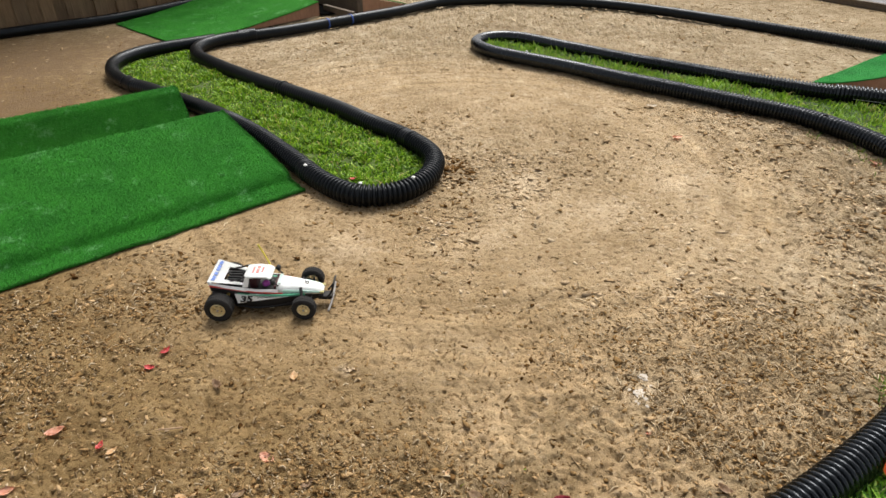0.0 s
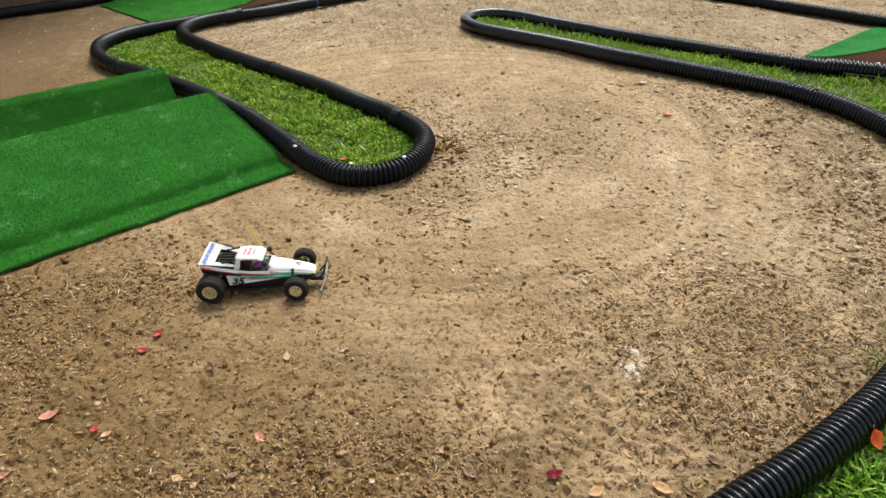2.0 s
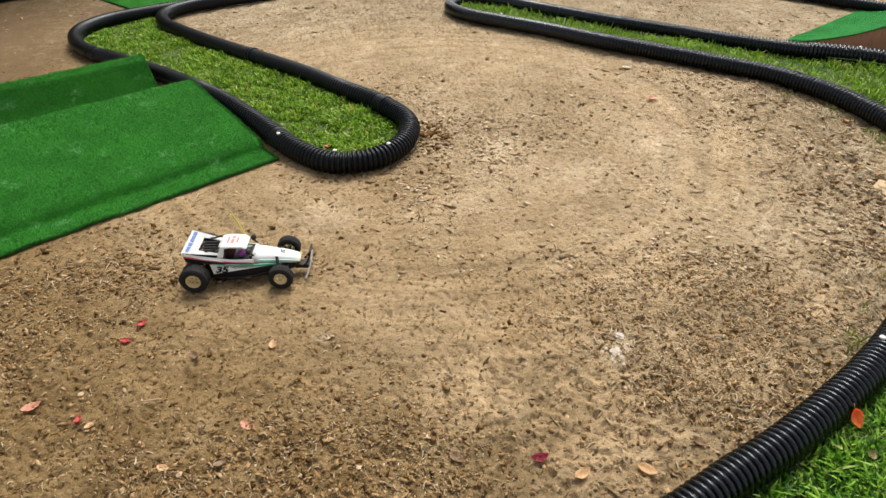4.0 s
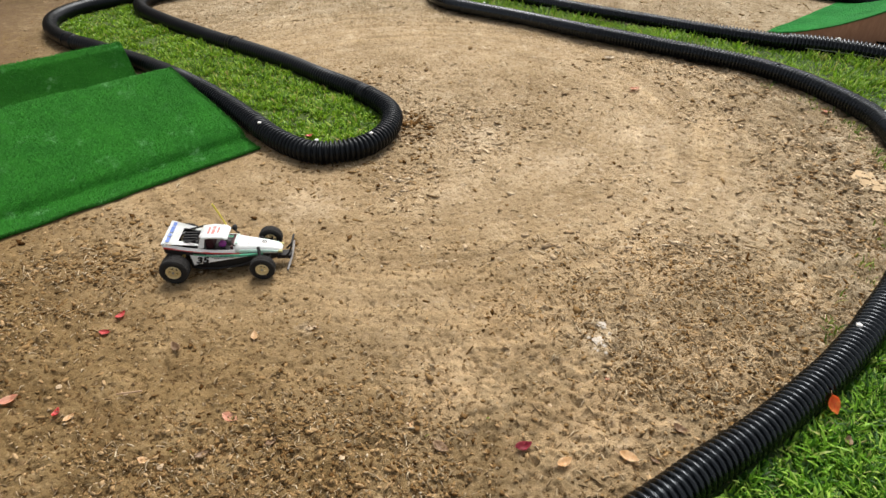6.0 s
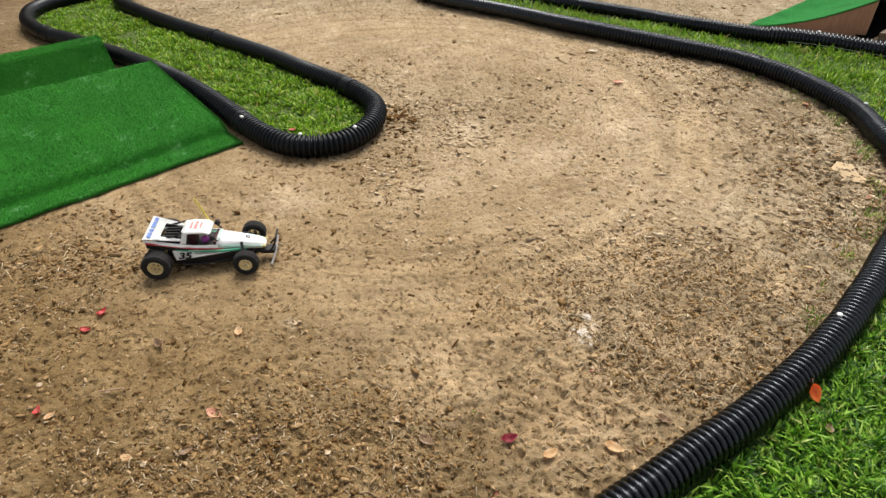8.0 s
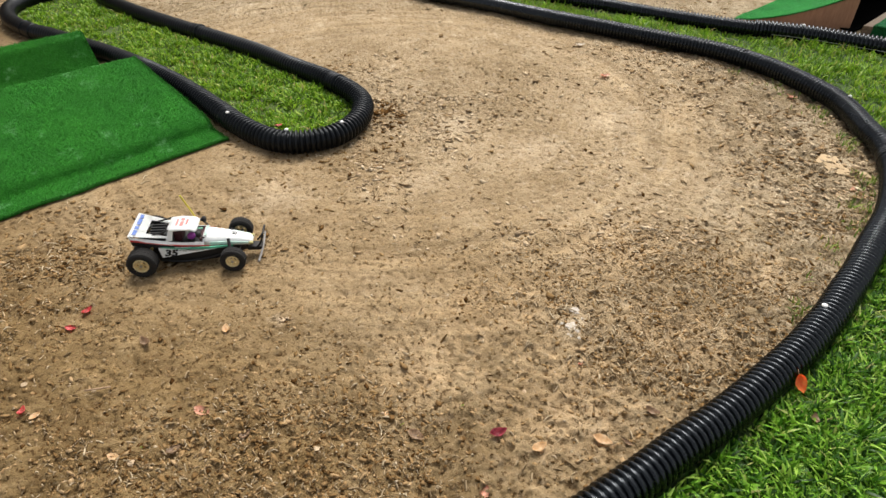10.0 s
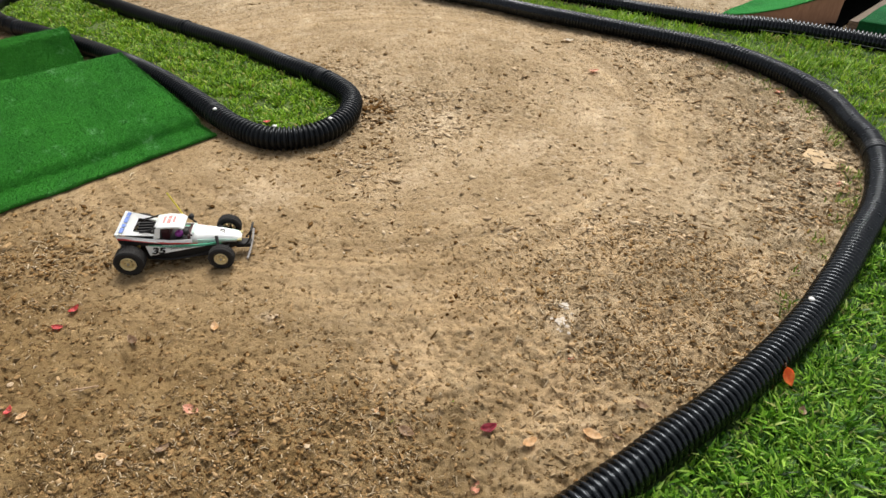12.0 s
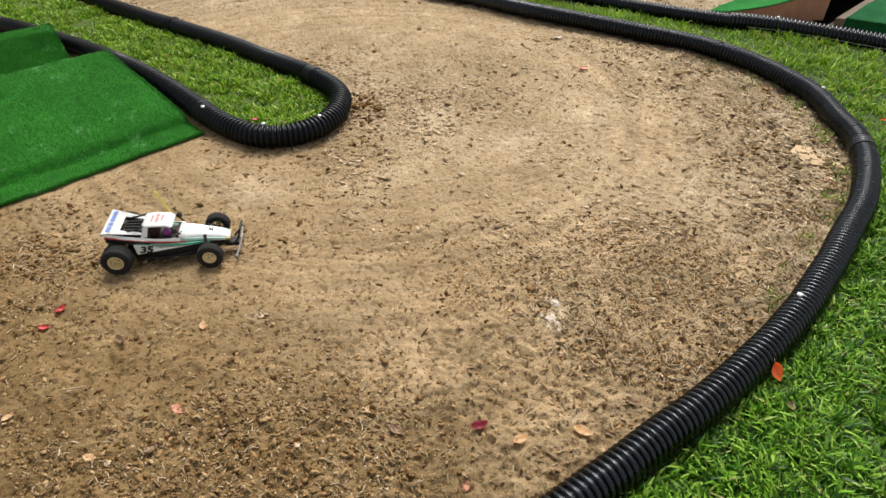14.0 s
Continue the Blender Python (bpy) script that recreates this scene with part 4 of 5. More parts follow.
def flakes(name, count, area, size, mat, label, seed, power=1.0, tip=0.14):
    """Thin ragged plates of crusted soil, tipped this way and that."""
    x, y, rs = scatter(count, *area, seed, power)
    n = len(x)
    s = size * np.exp(rs.normal(0, 0.32, n)).clip(0.5, 1.9)
    ang = np.arange(6) * math.tau / 6 + rs.uniform(-0.35, 0.35, (n, 6))
    r = s[:, None] / 2 * rs.uniform(0.5, 1.25, (n, 6))
    u, w = r * np.cos(ang) * rs.uniform(1.1, 2.8, n)[:, None], r * np.sin(ang)
    tip_u, tip_w = rs.normal(0, tip, n)[:, None], rs.normal(0, tip, n)[:, None]
    thick = s * rs.uniform(0.10, 0.24, n)
    turn = rs.uniform(0, math.tau, n)
    c, q = np.cos(turn)[:, None], np.sin(turn)[:, None]
    rings = []
    for grow, drop in ((1.0, 0.0), (0.82, 1.0)):
        z = u * tip_u + w * tip_w + (0.75 - drop) * thick[:, None] + (1 - drop) * rs.normal(0, 0.06, (n, 6)) * s[:, None]
        rings.append(np.stack([x[:, None] + grow * (u * c - w * q), y[:, None] + grow * (u * q + w * c), ground_height(x, y)[:, None] + z], -1))
    v = np.concatenate(rings, 1).reshape(-1, 3)
    f = [0, 1, 2, 0, 2, 3, 0, 3, 4, 0, 4, 5]
    walls = []
    for k in range(6):
        walls += [k, k + 6, (k + 1) % 6 + 6, (k + 1) % 6]
    loops = (np.arange(n)[:, None] * 12 + np.array(f + walls)).ravel()
    me = quick_mesh(name, v, loops, np.tile([3] * 4 + [4] * 6, n), mat)
    tagged(new(name, me), label, "soil", kind="stuff")


def straws(name, count, area, length, mat, label, seed, power=1.0):
    """Thin dry stalks and root hairs lying about, each a bent three-sided sliver."""
    x, y, rs = scatter(count, *area, seed, power)
    n = len(x)
    ln = length * np.exp(rs.normal(0, 0.5, n)).clip(0.3, 2.5)
    wd = rs.uniform(0.0006, 0.0022, n)
    turn = rs.uniform(0, math.tau, n)
    d = np.stack([np.cos(turn), np.sin(turn)], 1)
    nrm = np.stack([-d[:, 1], d[:, 0]], 1)
    bend = rs.normal(0, 0.18, n) * ln
    verts = []
    for t, lift in ((-0.5, 0.001), (0.0, 0.004), (0.5, 0.0015)):
        cx = x + d[:, 0] * ln * t + nrm[:, 0] * bend * (0.25 - t * t)
        cy = y + d[:, 1] * ln * t + nrm[:, 1] * bend * (0.25 - t * t)
        cz = ground_height(cx, cy) + lift * rs.uniform(0.6, 1.6, n)
        for k, up in ((-1, 0), (1, 0), (0, 1)):
            verts.append(np.stack([cx + nrm[:, 0] * wd * k, cy + nrm[:, 1] * wd * k, cz + up * wd * 1.4], 1))
    v = np.stack(verts, 1).reshape(-1, 3)
    f = []
    for r in (0, 3):
        for k in range(3):
            f += [r + k, r + (k + 1) % 3, r + 3 + (k + 1) % 3, r + 3 + k]
    loops = (np.arange(n)[:, None] * 9 + np.array(f)).ravel()
    me = quick_mesh(name, v, loops, np.full(6 * n, 4), mat)
    tagged(new(name, me), label, "straw", kind="stuff")


NEAR, MID, FAR = (-1.7, 1.9, 0.62, 1.75), (-2.0, 2.1, 1.6, 3.4), (-3.6, 4.0, 3.0, 6.4)
MID_LEFT, MID_RIGHT = (-2.0, -0.1, 1.6, 3.4), (-0.1, 2.1, 1.6, 3.4)
crumbs("soil_crumbs", 2800, NEAR, 0.0050, 0.40, CLODS, "loose crumbs of tan and brown soil", 31, 1.25)
crumbs("soil_crumbs", 1500, MID_RIGHT, 0.0062, 0.3, CLAY_BITS, "scattered pale crumbs on the packed track", 32)
crumbs("soil_crumbs", 1000, MID_LEFT, 0.0055, 0.25, CLODS, "scattered brown crumbs of soil near the ramp", 57)
crumbs("soil_crumbs", 2200, FAR, 0.009, 0.28, CLODS, "soil crumbs on the far part of the track", 33)
crumbs("soil_clods", 160, NEAR, 0.010, 0.45, CLODS, "larger clods of soil by the near bend", 34, 1.4)
crumbs("soil_clods", 300, MID, 0.010, 0.35, CLODS, "larger clods scraped up by the cars", 35)
# these dark chips stand in for the small shadows among lifted soil flakes
crumbs("dark_chips", 3000, NEAR, 0.0060, 0.15, CHIPS, "dark flat chips standing in for small shadows in the near soil", 36, 1.2)
crumbs("dark_chips", 900, MID, 0.0095, 0.10, CHIPS, "dark flat chips standing in for small shadows on the track", 37)
crumbs("dark_chips", 450, FAR, 0.014, 0.08, CHIPS, "dark chips standing in for small shadows far along the track", 38)
flakes("soil_flakes", 11500, NEAR, 0.0068, CLODS, "flat flakes of dried soil lifted from the ground", 45, 1.3, 0.32)
flakes("soil_flakes", 2600, MID_RIGHT, 0.0120, CLAY_BITS, "pale flakes of dried clay beside the driven line", 46)
flakes("soil_flakes", 1400, MID_LEFT, 0.0110, CLODS, "brown flakes of dried soil beside the ramp", 56)
flakes("soil_flakes", 1000, FAR, 0.016, CLAY_BITS, "flat soil flakes far along the track", 47)
crumbs("pale_grit", 900, NEAR, 0.0036, 0.5, GRIT, "pale grit on the soil", 39)
crumbs("pale_grit", 900, MID, 0.0050, 0.4, GRIT, "pale grit on the packed track", 40)
crumbs("pale_grit", 1200, FAR, 0.010, 0.3, GRIT, "pale grit far along the track", 41)
straws("dry_stalks", 5500, NEAR, 0.0085, STRAW, "short dry stalks and roots lying on the soil", 42, 1.5)
straws("dry_stalks", 1500, MID, 0.018, STRAW, "dry stalks strewn over the track", 43)
straws("dry_stalks", 1600, (0.3, 1.5, 0.8, 1.7), 0.016, STRAW, "dry grass stalks blown against the pipe", 49)
crumbs("soil_clods", 110, (0.0, 0.13, 2.30, 2.78), 0.010, 0.4, CLODS, "dark loose soil thrown up at the end of the island", 44)
crumbs("dark_chips", 170, (0.0, 0.13, 2.28, 2.80), 0.011, 0.3, CHIPS, "damp dark crumbs round the end of the island", 48)
VERGE = [(1.10, 1.14), (1.36, 1.35), (1.65, 1.63), (1.88, 1.94), (1.97, 2.14), (2.02, 2.4), (2.00, 2.65), (1.92, 2.88), (1.80, 3.06), (1.72, 2.9), (1.85, 2.6), (1.88, 2.25), (1.76, 1.98), (1.5, 1.68), (1.2, 1.38)]
grass("weeds", 4500, VERGE, (1.0, 2.05, 1.1, 3.1), WEED_BLADES, "thin weeds growing along the inside of the pipe", 0.024, 0.0042, 51, lambda x, y: (vnoise(x, y, 0.09, 52) > 0.42) * np.where(clear_of_pipes(x, y, 0.115), 0.05, 1.0))
SPROUTS = [(-0.535, 0.984), (0.196, 1.02), (0.043, 0.979), (-0.12, 0.86)]
grass("weeds", 70, [(-0.7, 0.8), (0.7, 0.8), (0.7, 1.2), (-0.7, 1.2)], (-0.56, 0.22, 0.84, 1.04), BLADES_DRY, "tiny green sprouts in the near soil", 0.022, 0.004, 53, lambda x, y: sum(np.hypot(x - a, y - b) < 0.014 for a, b in SPROUTS) * 1.0)


# ---------------------------------------------------------------- leaves and stones
def leaf_mesh(length, width, curl, fold, seed):
    rng = random.Random(seed)
    bm = bmesh.new()
    rows = []
    for k in range(9):
        t = k / 8
        w = width / 2 * math.sin(math.pi * min(1, t * 0.96 + 0.02)) ** 0.75 * (1.15 - 0.35 * t)
        x = length * (t - 0.5)
        z = curl * length * (t - 0.5) ** 2 * 2 + 0.001
        row = []
        for s in (-1, -0.5, 0, 0.5, 1):
            row.append(bm.verts.new((x + rng.uniform(-1, 1) * 0.0006, s * w, z + fold * abs(s) * w + rng.uniform(0, 0.0008))))
        rows.append(row)
    for r, q in zip(rows, rows[1:]):
        for a, b, c, d in zip(r, r[1:], q[1:], q):
            bm.faces.new((a, b, c, d))
    bmesh.ops.solidify(bm, geom=bm.faces[:], thickness=0.0006)
    return bm


def leaf_material(name, colour, edge):
    m, t, b = material(name)
    n, spots = noise_of(t, 90, 4), noise_of(t, 300, 3)
    c = ramp(t, n, [(0.35, colour), (0.68, edge)])
    c = mix(t, ramp(t, spots, [(0.62, (0, 0, 0)), (0.72, (0.6, 0.6, 0.6))]), c, tuple(v * 0.4 for v in edge))
    t.links.new(c, b.inputs["Base Color"])
    b.inputs["Roughness"].default_value = 0.45
    bump(t, b, n, 0.3, 0.001)
    return m


LEAF = {
    "red": leaf_material("red_leaf", (0.70, 0.08, 0.09), (0.78, 0.20, 0.16)),
    "pale": leaf_material("pale_leaf", (0.66, 0.56, 0.42), (0.76, 0.68, 0.55)),
    "tan": leaf_material("tan_leaf", (0.72, 0.46, 0.22), (0.80, 0.58, 0.34)),
    "salmon": leaf_material("salmon_leaf", (0.74, 0.33, 0.22), (0.78, 0.48, 0.32)),
    "crimson": leaf_material("crimson_leaf", (0.28, 0.025, 0.05), (0.42, 0.06, 0.08)),
    "brown": leaf_material("brown_leaf", (0.30, 0.19, 0.11), (0.42, 0.29, 0.18)),
    "orange": leaf_material("orange_leaf", (0.90, 0.12, 0.025), (0.92, 0.26, 0.05)),
}


def leaf(x, y, kind, size, turn, label, curl=0.4, fold=0.5, lift=0.0, tilt=0.0, wide=0.6):
    bm = leaf_mesh(size, size * wide, curl, fold, int(abs(x * 1000)))
    blade = part("leaf_blade", bm, LEAF[kind], None, "", True)
    thing = tagged(new("fallen_leaf"), label, "leaf", "fallen leaves")
    blade.parent = thing
    stalk = part("stalk", tube([(-size * 0.5, 0, 0.003), (-size * 0.62, 0.001, 0.004), (-size * 0.72, 0.003, 0.002)], 0.0007, 5, 0.003), LEAF["brown"], thing)
    stalk.parent = thing
    thing.matrix_basis = pose(x, y, float(ground_height(x, y)) + 0.001 + lift, 0, -tilt, turn)


leaf(-0.800, 1.437, "red", 0.034, 60, "bright red fallen leaf curled on the soil", 0.6, 0.6)
leaf(-0.822, 1.371, "red", 0.032, -10, "small red fallen leaf lying on dirt")
leaf(-0.410, 1.331, "tan", 0.036, 100, "tan dry leaf on bare soil", 0.3, 0.4)
leaf(-0.424, 1.061, "salmon", 0.044, -30, "salmon pink dry leaf on loose soil", 0.3, 0.4)
leaf(-0.968, 1.135, "salmon", 0.046, 35, "salmon dry leaf with a bent tip", 0.4, 0.5)
leaf(-0.835, 1.087, "red", 0.026, 80, "small crumpled red leaf on soil", 0.8, 0.8)
leaf(-0.803, 1.076, "tan", 0.028, 50, "small tan leaf beside a red one", 0.3, 0.4)
leaf(-0.995, 0.962, "salmon", 0.040, 20, "orange pink leaf on near soil", 0.4, 0.4)
leaf(0.262, 0.931, "crimson", 0.042, 15, "dark crimson leaf folded on the soil", 0.7, 0.9)
leaf(0.348, 0.885, "tan", 0.040, 25, "pale tan leaf near the ribbed pipe", 0.4, 0.5)
leaf(0.498, 0.894, "tan", 0.046, -35, "long tan leaf near the ribbed pipe", 0.3, 0.5)
leaf(0.074, 0.943, "brown", 0.042, -40, "brown dry leaf with curled edge", 0.4, 0.6)
leaf(-0.608, 1.292, "brown", 0.036, -45, "curled brown leaf on the track", 0.9, 0.8)
leaf(1.125, 3.392, "pale", 0.058, 0, "pale leaf on the far straight", 0.2, 0.15, 0.006, 0, 0.75)
leaf(1.129, 2.955, "salmon", 0.056, 10, "reddish leaf on the dark soil", 0.3, 0.3, 0.006)
leaf(1.925, 2.665, "salmon", 0.050, -50, "pink leaf by the outer pipe", 0.4, 0.4)
leaf(1.727, 1.874, "salmon", 0.036, 60, "pale pink leaf beside the pipe", 0.4, 0.4)
leaf(-0.375, 2.47, "red", 0.030, 20, "red leaf in the island grass", 0.4, 0.4, 0.03)
leaf(1.000, 0.975, "orange", 0.046, 285, "orange leaf standing in lawn grass by the pipe", 0.2, 0.25, 0.054, -50, 0.8)
leaf(0.995, 0.885, "brown", 0.03, 60, "dark withered leaf in the lawn", 0.6, 0.6, 0.03)
leaf(2.23, 2.27, "orange", 0.036, 10, "small orange leaf in the grass", 0.4, 0.4, 0.03)
leaf(0.21, 0.79, "salmon", 0.034, 60, "orange brown leaf near the pipe", 0.5, 0.5)
leaf(0.185, 0.745, "tan", 0.040, 10, "tan flat leaf near the pipe", 0.2, 0.2)
leaf(-0.315, 0.985, "brown", 0.030, 40, "torn brown leaf on crumbly soil", 0.5, 0.5)
leaf(0.64, 0.962, "brown", 0.036, -40, "dark brown leaf curled near the pipe", 0.7, 0.7)
leaf(0.553, 0.883, "brown", 0.030, -50, "narrow brown leaf near the pipe", 0.5, 0.7, wide=0.35)
leaf(-0.465, 0.955, "brown", 0.034, 30, "dull brown leaf lying on crumbly soil", 0.3, 0.3)
leaf(-0.592, 0.947, "tan", 0.030, -20, "dusty tan leaf lying on crumbly soil", 0.2, 0.2)
leaf(0.009, 1.016, "tan", 0.020, 70, "small pale leaf scrap on the soil", 0.2, 0.2)
leaf(0.512, 1.132, "salmon", 0.018, 30, "tiny pink petal on the soil", 0.3, 0.3)
leaf(1.808, 1.955, "brown", 0.040, 10, "grey brown leaf beside the ribbed pipe", 0.5, 0.5)


def stone(x, y, size, mat, label, seed, flat=0.32, deep=1.0):
    bm = bmesh.new()
    bmesh.ops.create_icosphere(bm, subdivisions=2, radius=size / 2)
    for v in bm.verts:
        v.co *= 1 + 0.75 * (noise.noise(v.co * (2.6 / size) + Vector((seed, 0, 0)))) + 0.3 * noise.noise(v.co * (6 / size) + Vector((0, seed, 0)))
        v.co.z *= flat
    ob = part("stone", bm, mat, None, "", False)
    ob.matrix_basis = pose(x, y, float(ground_height(x, y)) + size * flat * 0.25) @ Matrix.Diagonal((1, deep, 1, 1)) @ pose(0, 0, 0, 0, 0, seed * 37)
    tagged(ob, label, "stone", "stones on the track")


CHALK = plain("chalky_stone", (0.46, 0.41, 0.345), 0.9, vary=0.2, scale=90, relief=0.002)
SAND = plain("pale_dry_sand", (0.46, 0.345, 0.21), 0.95, vary=0.2, scale=90, relief=0.002, spec=0.1)
SANDSTONE = plain("tan_stone", (0.45, 0.34, 0.22), 0.9, vary=0.3, scale=90, relief=0.002)
for k, (x, y, s) in enumerate([(0.547, 1.326, 0.026), (0.520, 1.262, 0.030), (0.508, 1.235, 0.018), (0.535, 1.245, 0.014), (0.50, 1.28, 0.012), (0.56, 1.29, 0.010), (0.53, 1.215, 0.011)]):
    stone(x, y, s, CHALK, "whitish crumbly stone pressed into the soil", k + 1, 0.2)
for k, (x, y, s) in enumerate([(-0.266, 1.358, 0.026), (-0.25, 1.365, 0.015), (-0.44, 1.675, 0.022), (-0.40, 1.67, 0.017), (-0.47, 1.66, 0.015), (0.44, 1.115, 0.012), (0.515, 1.138, 0.016), (-0.695, 1.146, 0.013), (-0.866, 1.177, 0.020), (0.35, 1.06, 0.016), (-0.15, 0.93, 0.018), (-0.2, 1.1, 0.012), (0.0, 1.02, 0.012), (0.62, 1.12, 0.012), (0.86, 1.62, 0.016), (1.2, 1.75, 0.02), (0.3, 2.0, 0.016), (0.7, 2.4, 0.02), (1.3, 2.3, 0.022), (0.2, 2.9, 0.022), (0.9, 3.0, 0.024), (0.1, 3.6, 0.026), (-0.55, 0.93, 0.02), (-0.68, 0.9, 0.016)]):
    stone(x, y, s * 0.7, SANDSTONE, "tan stone lying on the soil", k + 20, 0.45)
stone(1.764, 2.055, 0.095, SAND, "pale flat slab of dried sand beside the pipe", 63, 0.028, 1.5)
stone(1.83, 1.965, 0.04, SAND, "small pale sand lump beside the pipe", 62, 0.3)
part("twig", tube([(-0.713, 1.141, 0.004), (-0.685, 1.142, 0.006), (-0.654, 1.148, 0.004)], 0.0022, 6, 0.006), LEAF["brown"], None)
tagged(bpy.data.objects["twig"], "thin dry brown twig on the soil", "twig")


# ---------------------------------------------------------------- the model buggy
WHITE = plain("white_body_shell", (0.83, 0.86, 0.85), 0.22, vary=0.07, scale=25)
MINT = plain("mint_green_decal", (0.10, 0.42, 0.27), 0.3, vary=0.1)
RED = plain("red_decal", (0.50, 0.03, 0.03), 0.3, vary=0.1)
PINK = plain("faded_red_marks", (0.75, 0.24, 0.22), 0.35, vary=0.15)
PALE_MINT = plain("faded_green_marks", (0.45, 0.66, 0.58), 0.3, vary=0.1)
PALE_RED = plain("pale_red_marks", (0.78, 0.50, 0.47), 0.3, vary=0.1)
BLUE = plain("blue_decal", (0.05, 0.13, 0.42), 0.35, vary=0.1)
BLACK = plain("black_nylon", (0.006, 0.006, 0.0065), 0.65, vary=0.25, relief=0.0005)
INK = plain("black_ink", (0.005, 0.005, 0.005), 0.7, vary=0.1)
RUBBER = plain("dusty_rubber", (0.009, 0.0085, 0.008), 0.9, vary=0.35, scale=120, relief=0.001)
CREAM = plain("cream_yellow_rim", (0.68, 0.56, 0.30), 0.4, vary=0.12, scale=80)
GOLD = plain("gold_damper", (0.50, 0.38, 0.12), 0.35, 0.6)
GREYBAR = plain("scuffed_grey_plastic", (0.20, 0.19, 0.18), 0.5, vary=0.3)
STEEL = plain("worn_steel", (0.42, 0.42, 0.43), 0.35, 0.9)
YELLOW = plain("yellow_antenna_tube", (0.72, 0.62, 0.10), 0.4, vary=0.08)
PURPLE = plain("purple_suit", (0.30, 0.04, 0.30), 0.5, vary=0.1)
MAROON = plain("dark_red_seat", (0.045, 0.005, 0.008), 0.6, vary=0.2)
SMOKE = plain("yellow_lamp_lens", (0.45, 0.42, 0.20), 0.2, vary=0.1)


def lathe(profile, segments=28):
    """Turns (radius, across) points round the y axis into a closed ring."""
    bm = bmesh.new()
    rings = [[bm.verts.new((r * math.cos(w), y, r * math.sin(w))) for w in (k * math.tau / segments for k in range(segments))] for r, y in profile]
    for a, b in zip(rings, rings[1:] + rings[:1]):
        for k in range(segments):
            bm.faces.new((a[k], a[(k + 1) % segments], b[(k + 1) % segments], b[k]))
    return bm


def shift(bm, x=0.0, y=0.0, z=0.0):
    bmesh.ops.translate(bm, verts=bm.verts, vec=(x, y, z))
    return bm


def wheel(car, x, y, radius, width, out):
    h = width / 2
    rim_r = radius * 0.54
    bm = lathe([(rim_r, -h * 0.8), (radius * 0.82, -h), (radius * 0.96, -h * 0.82), (radius, -h * 0.45), (radius, h * 0.45), (radius * 0.96, h * 0.82), (radius * 0.82, h), (rim_r, h * 0.8)])
    tyre = part("wheel", shift(bm, x, y, radius - 0.001), RUBBER, car, "dusty black rubber tyre", True)
    # tread blocks
    bm = bmesh.new()
    for k in range(30):
        a = k * math.tau / 30
        for s in (-0.6, 0.0, 0.6):
            b2 = a + (0.1 if s == 0 else 0)
            m = Matrix.Rotation(-b2, 4, "Y") @ Matrix.Translation((radius * (0.985 if s else 1.0), s * h * 0.62 / 0.6, 0)) @ Matrix.Diagonal((0.0022, h * 0.36, 0.0042, 1))
            bmesh.ops.create_cube(bm, size=1.0, matrix=m)
    part("tread", shift(bm, x, y, radius - 0.001), RUBBER, tyre)
    # dished rim with spokes
    rim = lathe([(rim_r, h * 0.86), (rim_r * 0.93, h * 0.95), (rim_r * 0.84, h * 0.86), (rim_r * 0.80, h * 0.45), (rim_r * 0.86, -h * 0.7), (rim_r, -h * 0.7)], 24)
    if out < 0:
        bmesh.ops.scale(rim, verts=rim.verts, vec=(1, -1, 1))
    part("rim", shift(rim, x, y, radius - 0.001), CREAM, tyre, "cream plastic rim", True)
    disc = lathe([(rim_r * 0.82, h * 0.50), (rim_r * 0.62, h * 0.62), (rim_r * 0.60, h * 0.52), (rim_r * 0.80, h * 0.40)], 24)
    for k in range(5):
        w = k * math.tau / 5
        m = Matrix.Rotation(-w, 4, "Y") @ Matrix.Translation((rim_r * 0.48, h * 0.55, 0)) @ Matrix.Diagonal((rim_r * 0.42, h * 0.14, rim_r * 0.26, 1))
        bmesh.ops.create_cube(disc, size=1.0, matrix=m)
    bmesh.ops.create_cone(disc, cap_ends=True, segments=14, radius1=rim_r * 0.34, radius2=rim_r * 0.26, depth=h * 0.4, matrix=Matrix.Translation((0, h * 0.62, 0)) @ Matrix.Rotation(radians(-90), 4, "X"))
    if out < 0:
        bmesh.ops.scale(disc, verts=disc.verts, vec=(1, -1, 1))
    part("spokes", shift(disc, x, y, radius - 0.001), CREAM, tyre, "cream wheel spokes")
    nut = bmesh.new()
    bmesh.ops.create_cone(nut, cap_ends=True, segments=6, radius1=0.0042, radius2=0.0036, depth=0.006, matrix=Matrix.Translation((x, y + out * h * 0.86, radius - 0.001)) @ Matrix.Rotation(radians(90), 4, "X"))
    part("hub_nut", nut, STEEL, tyre)


def loft(sections):
    """Joins cross-sections (lists of points of one length) and closes the ends."""
    bm = bmesh.new()
    rings = [[bm.verts.new(p) for p in s] for s in sections]
    n = len(rings[0])
    for a, b in zip(rings, rings[1:]):
        for k in range(n):
            bm.faces.new((a[k], a[(k + 1) % n], b[(k + 1) % n], b[k]))
    bm.faces.new(rings[0])
    bm.faces.new(rings[-1])
    return bm


def hull(x, half_top, half_low, z_low, z_top, round_=0.35):
    """One cross-section of the shell: a flat-bottomed shape with soft shoulders."""
    k = half_top * round_
    return [(x, -half_low, z_low), (x, half_low, z_low), (x, half_top, z_top - k * 0.7), (x, half_top - k, z_top), (x, -half_top + k, z_top), (x, -half_top, z_top - k * 0.7)]


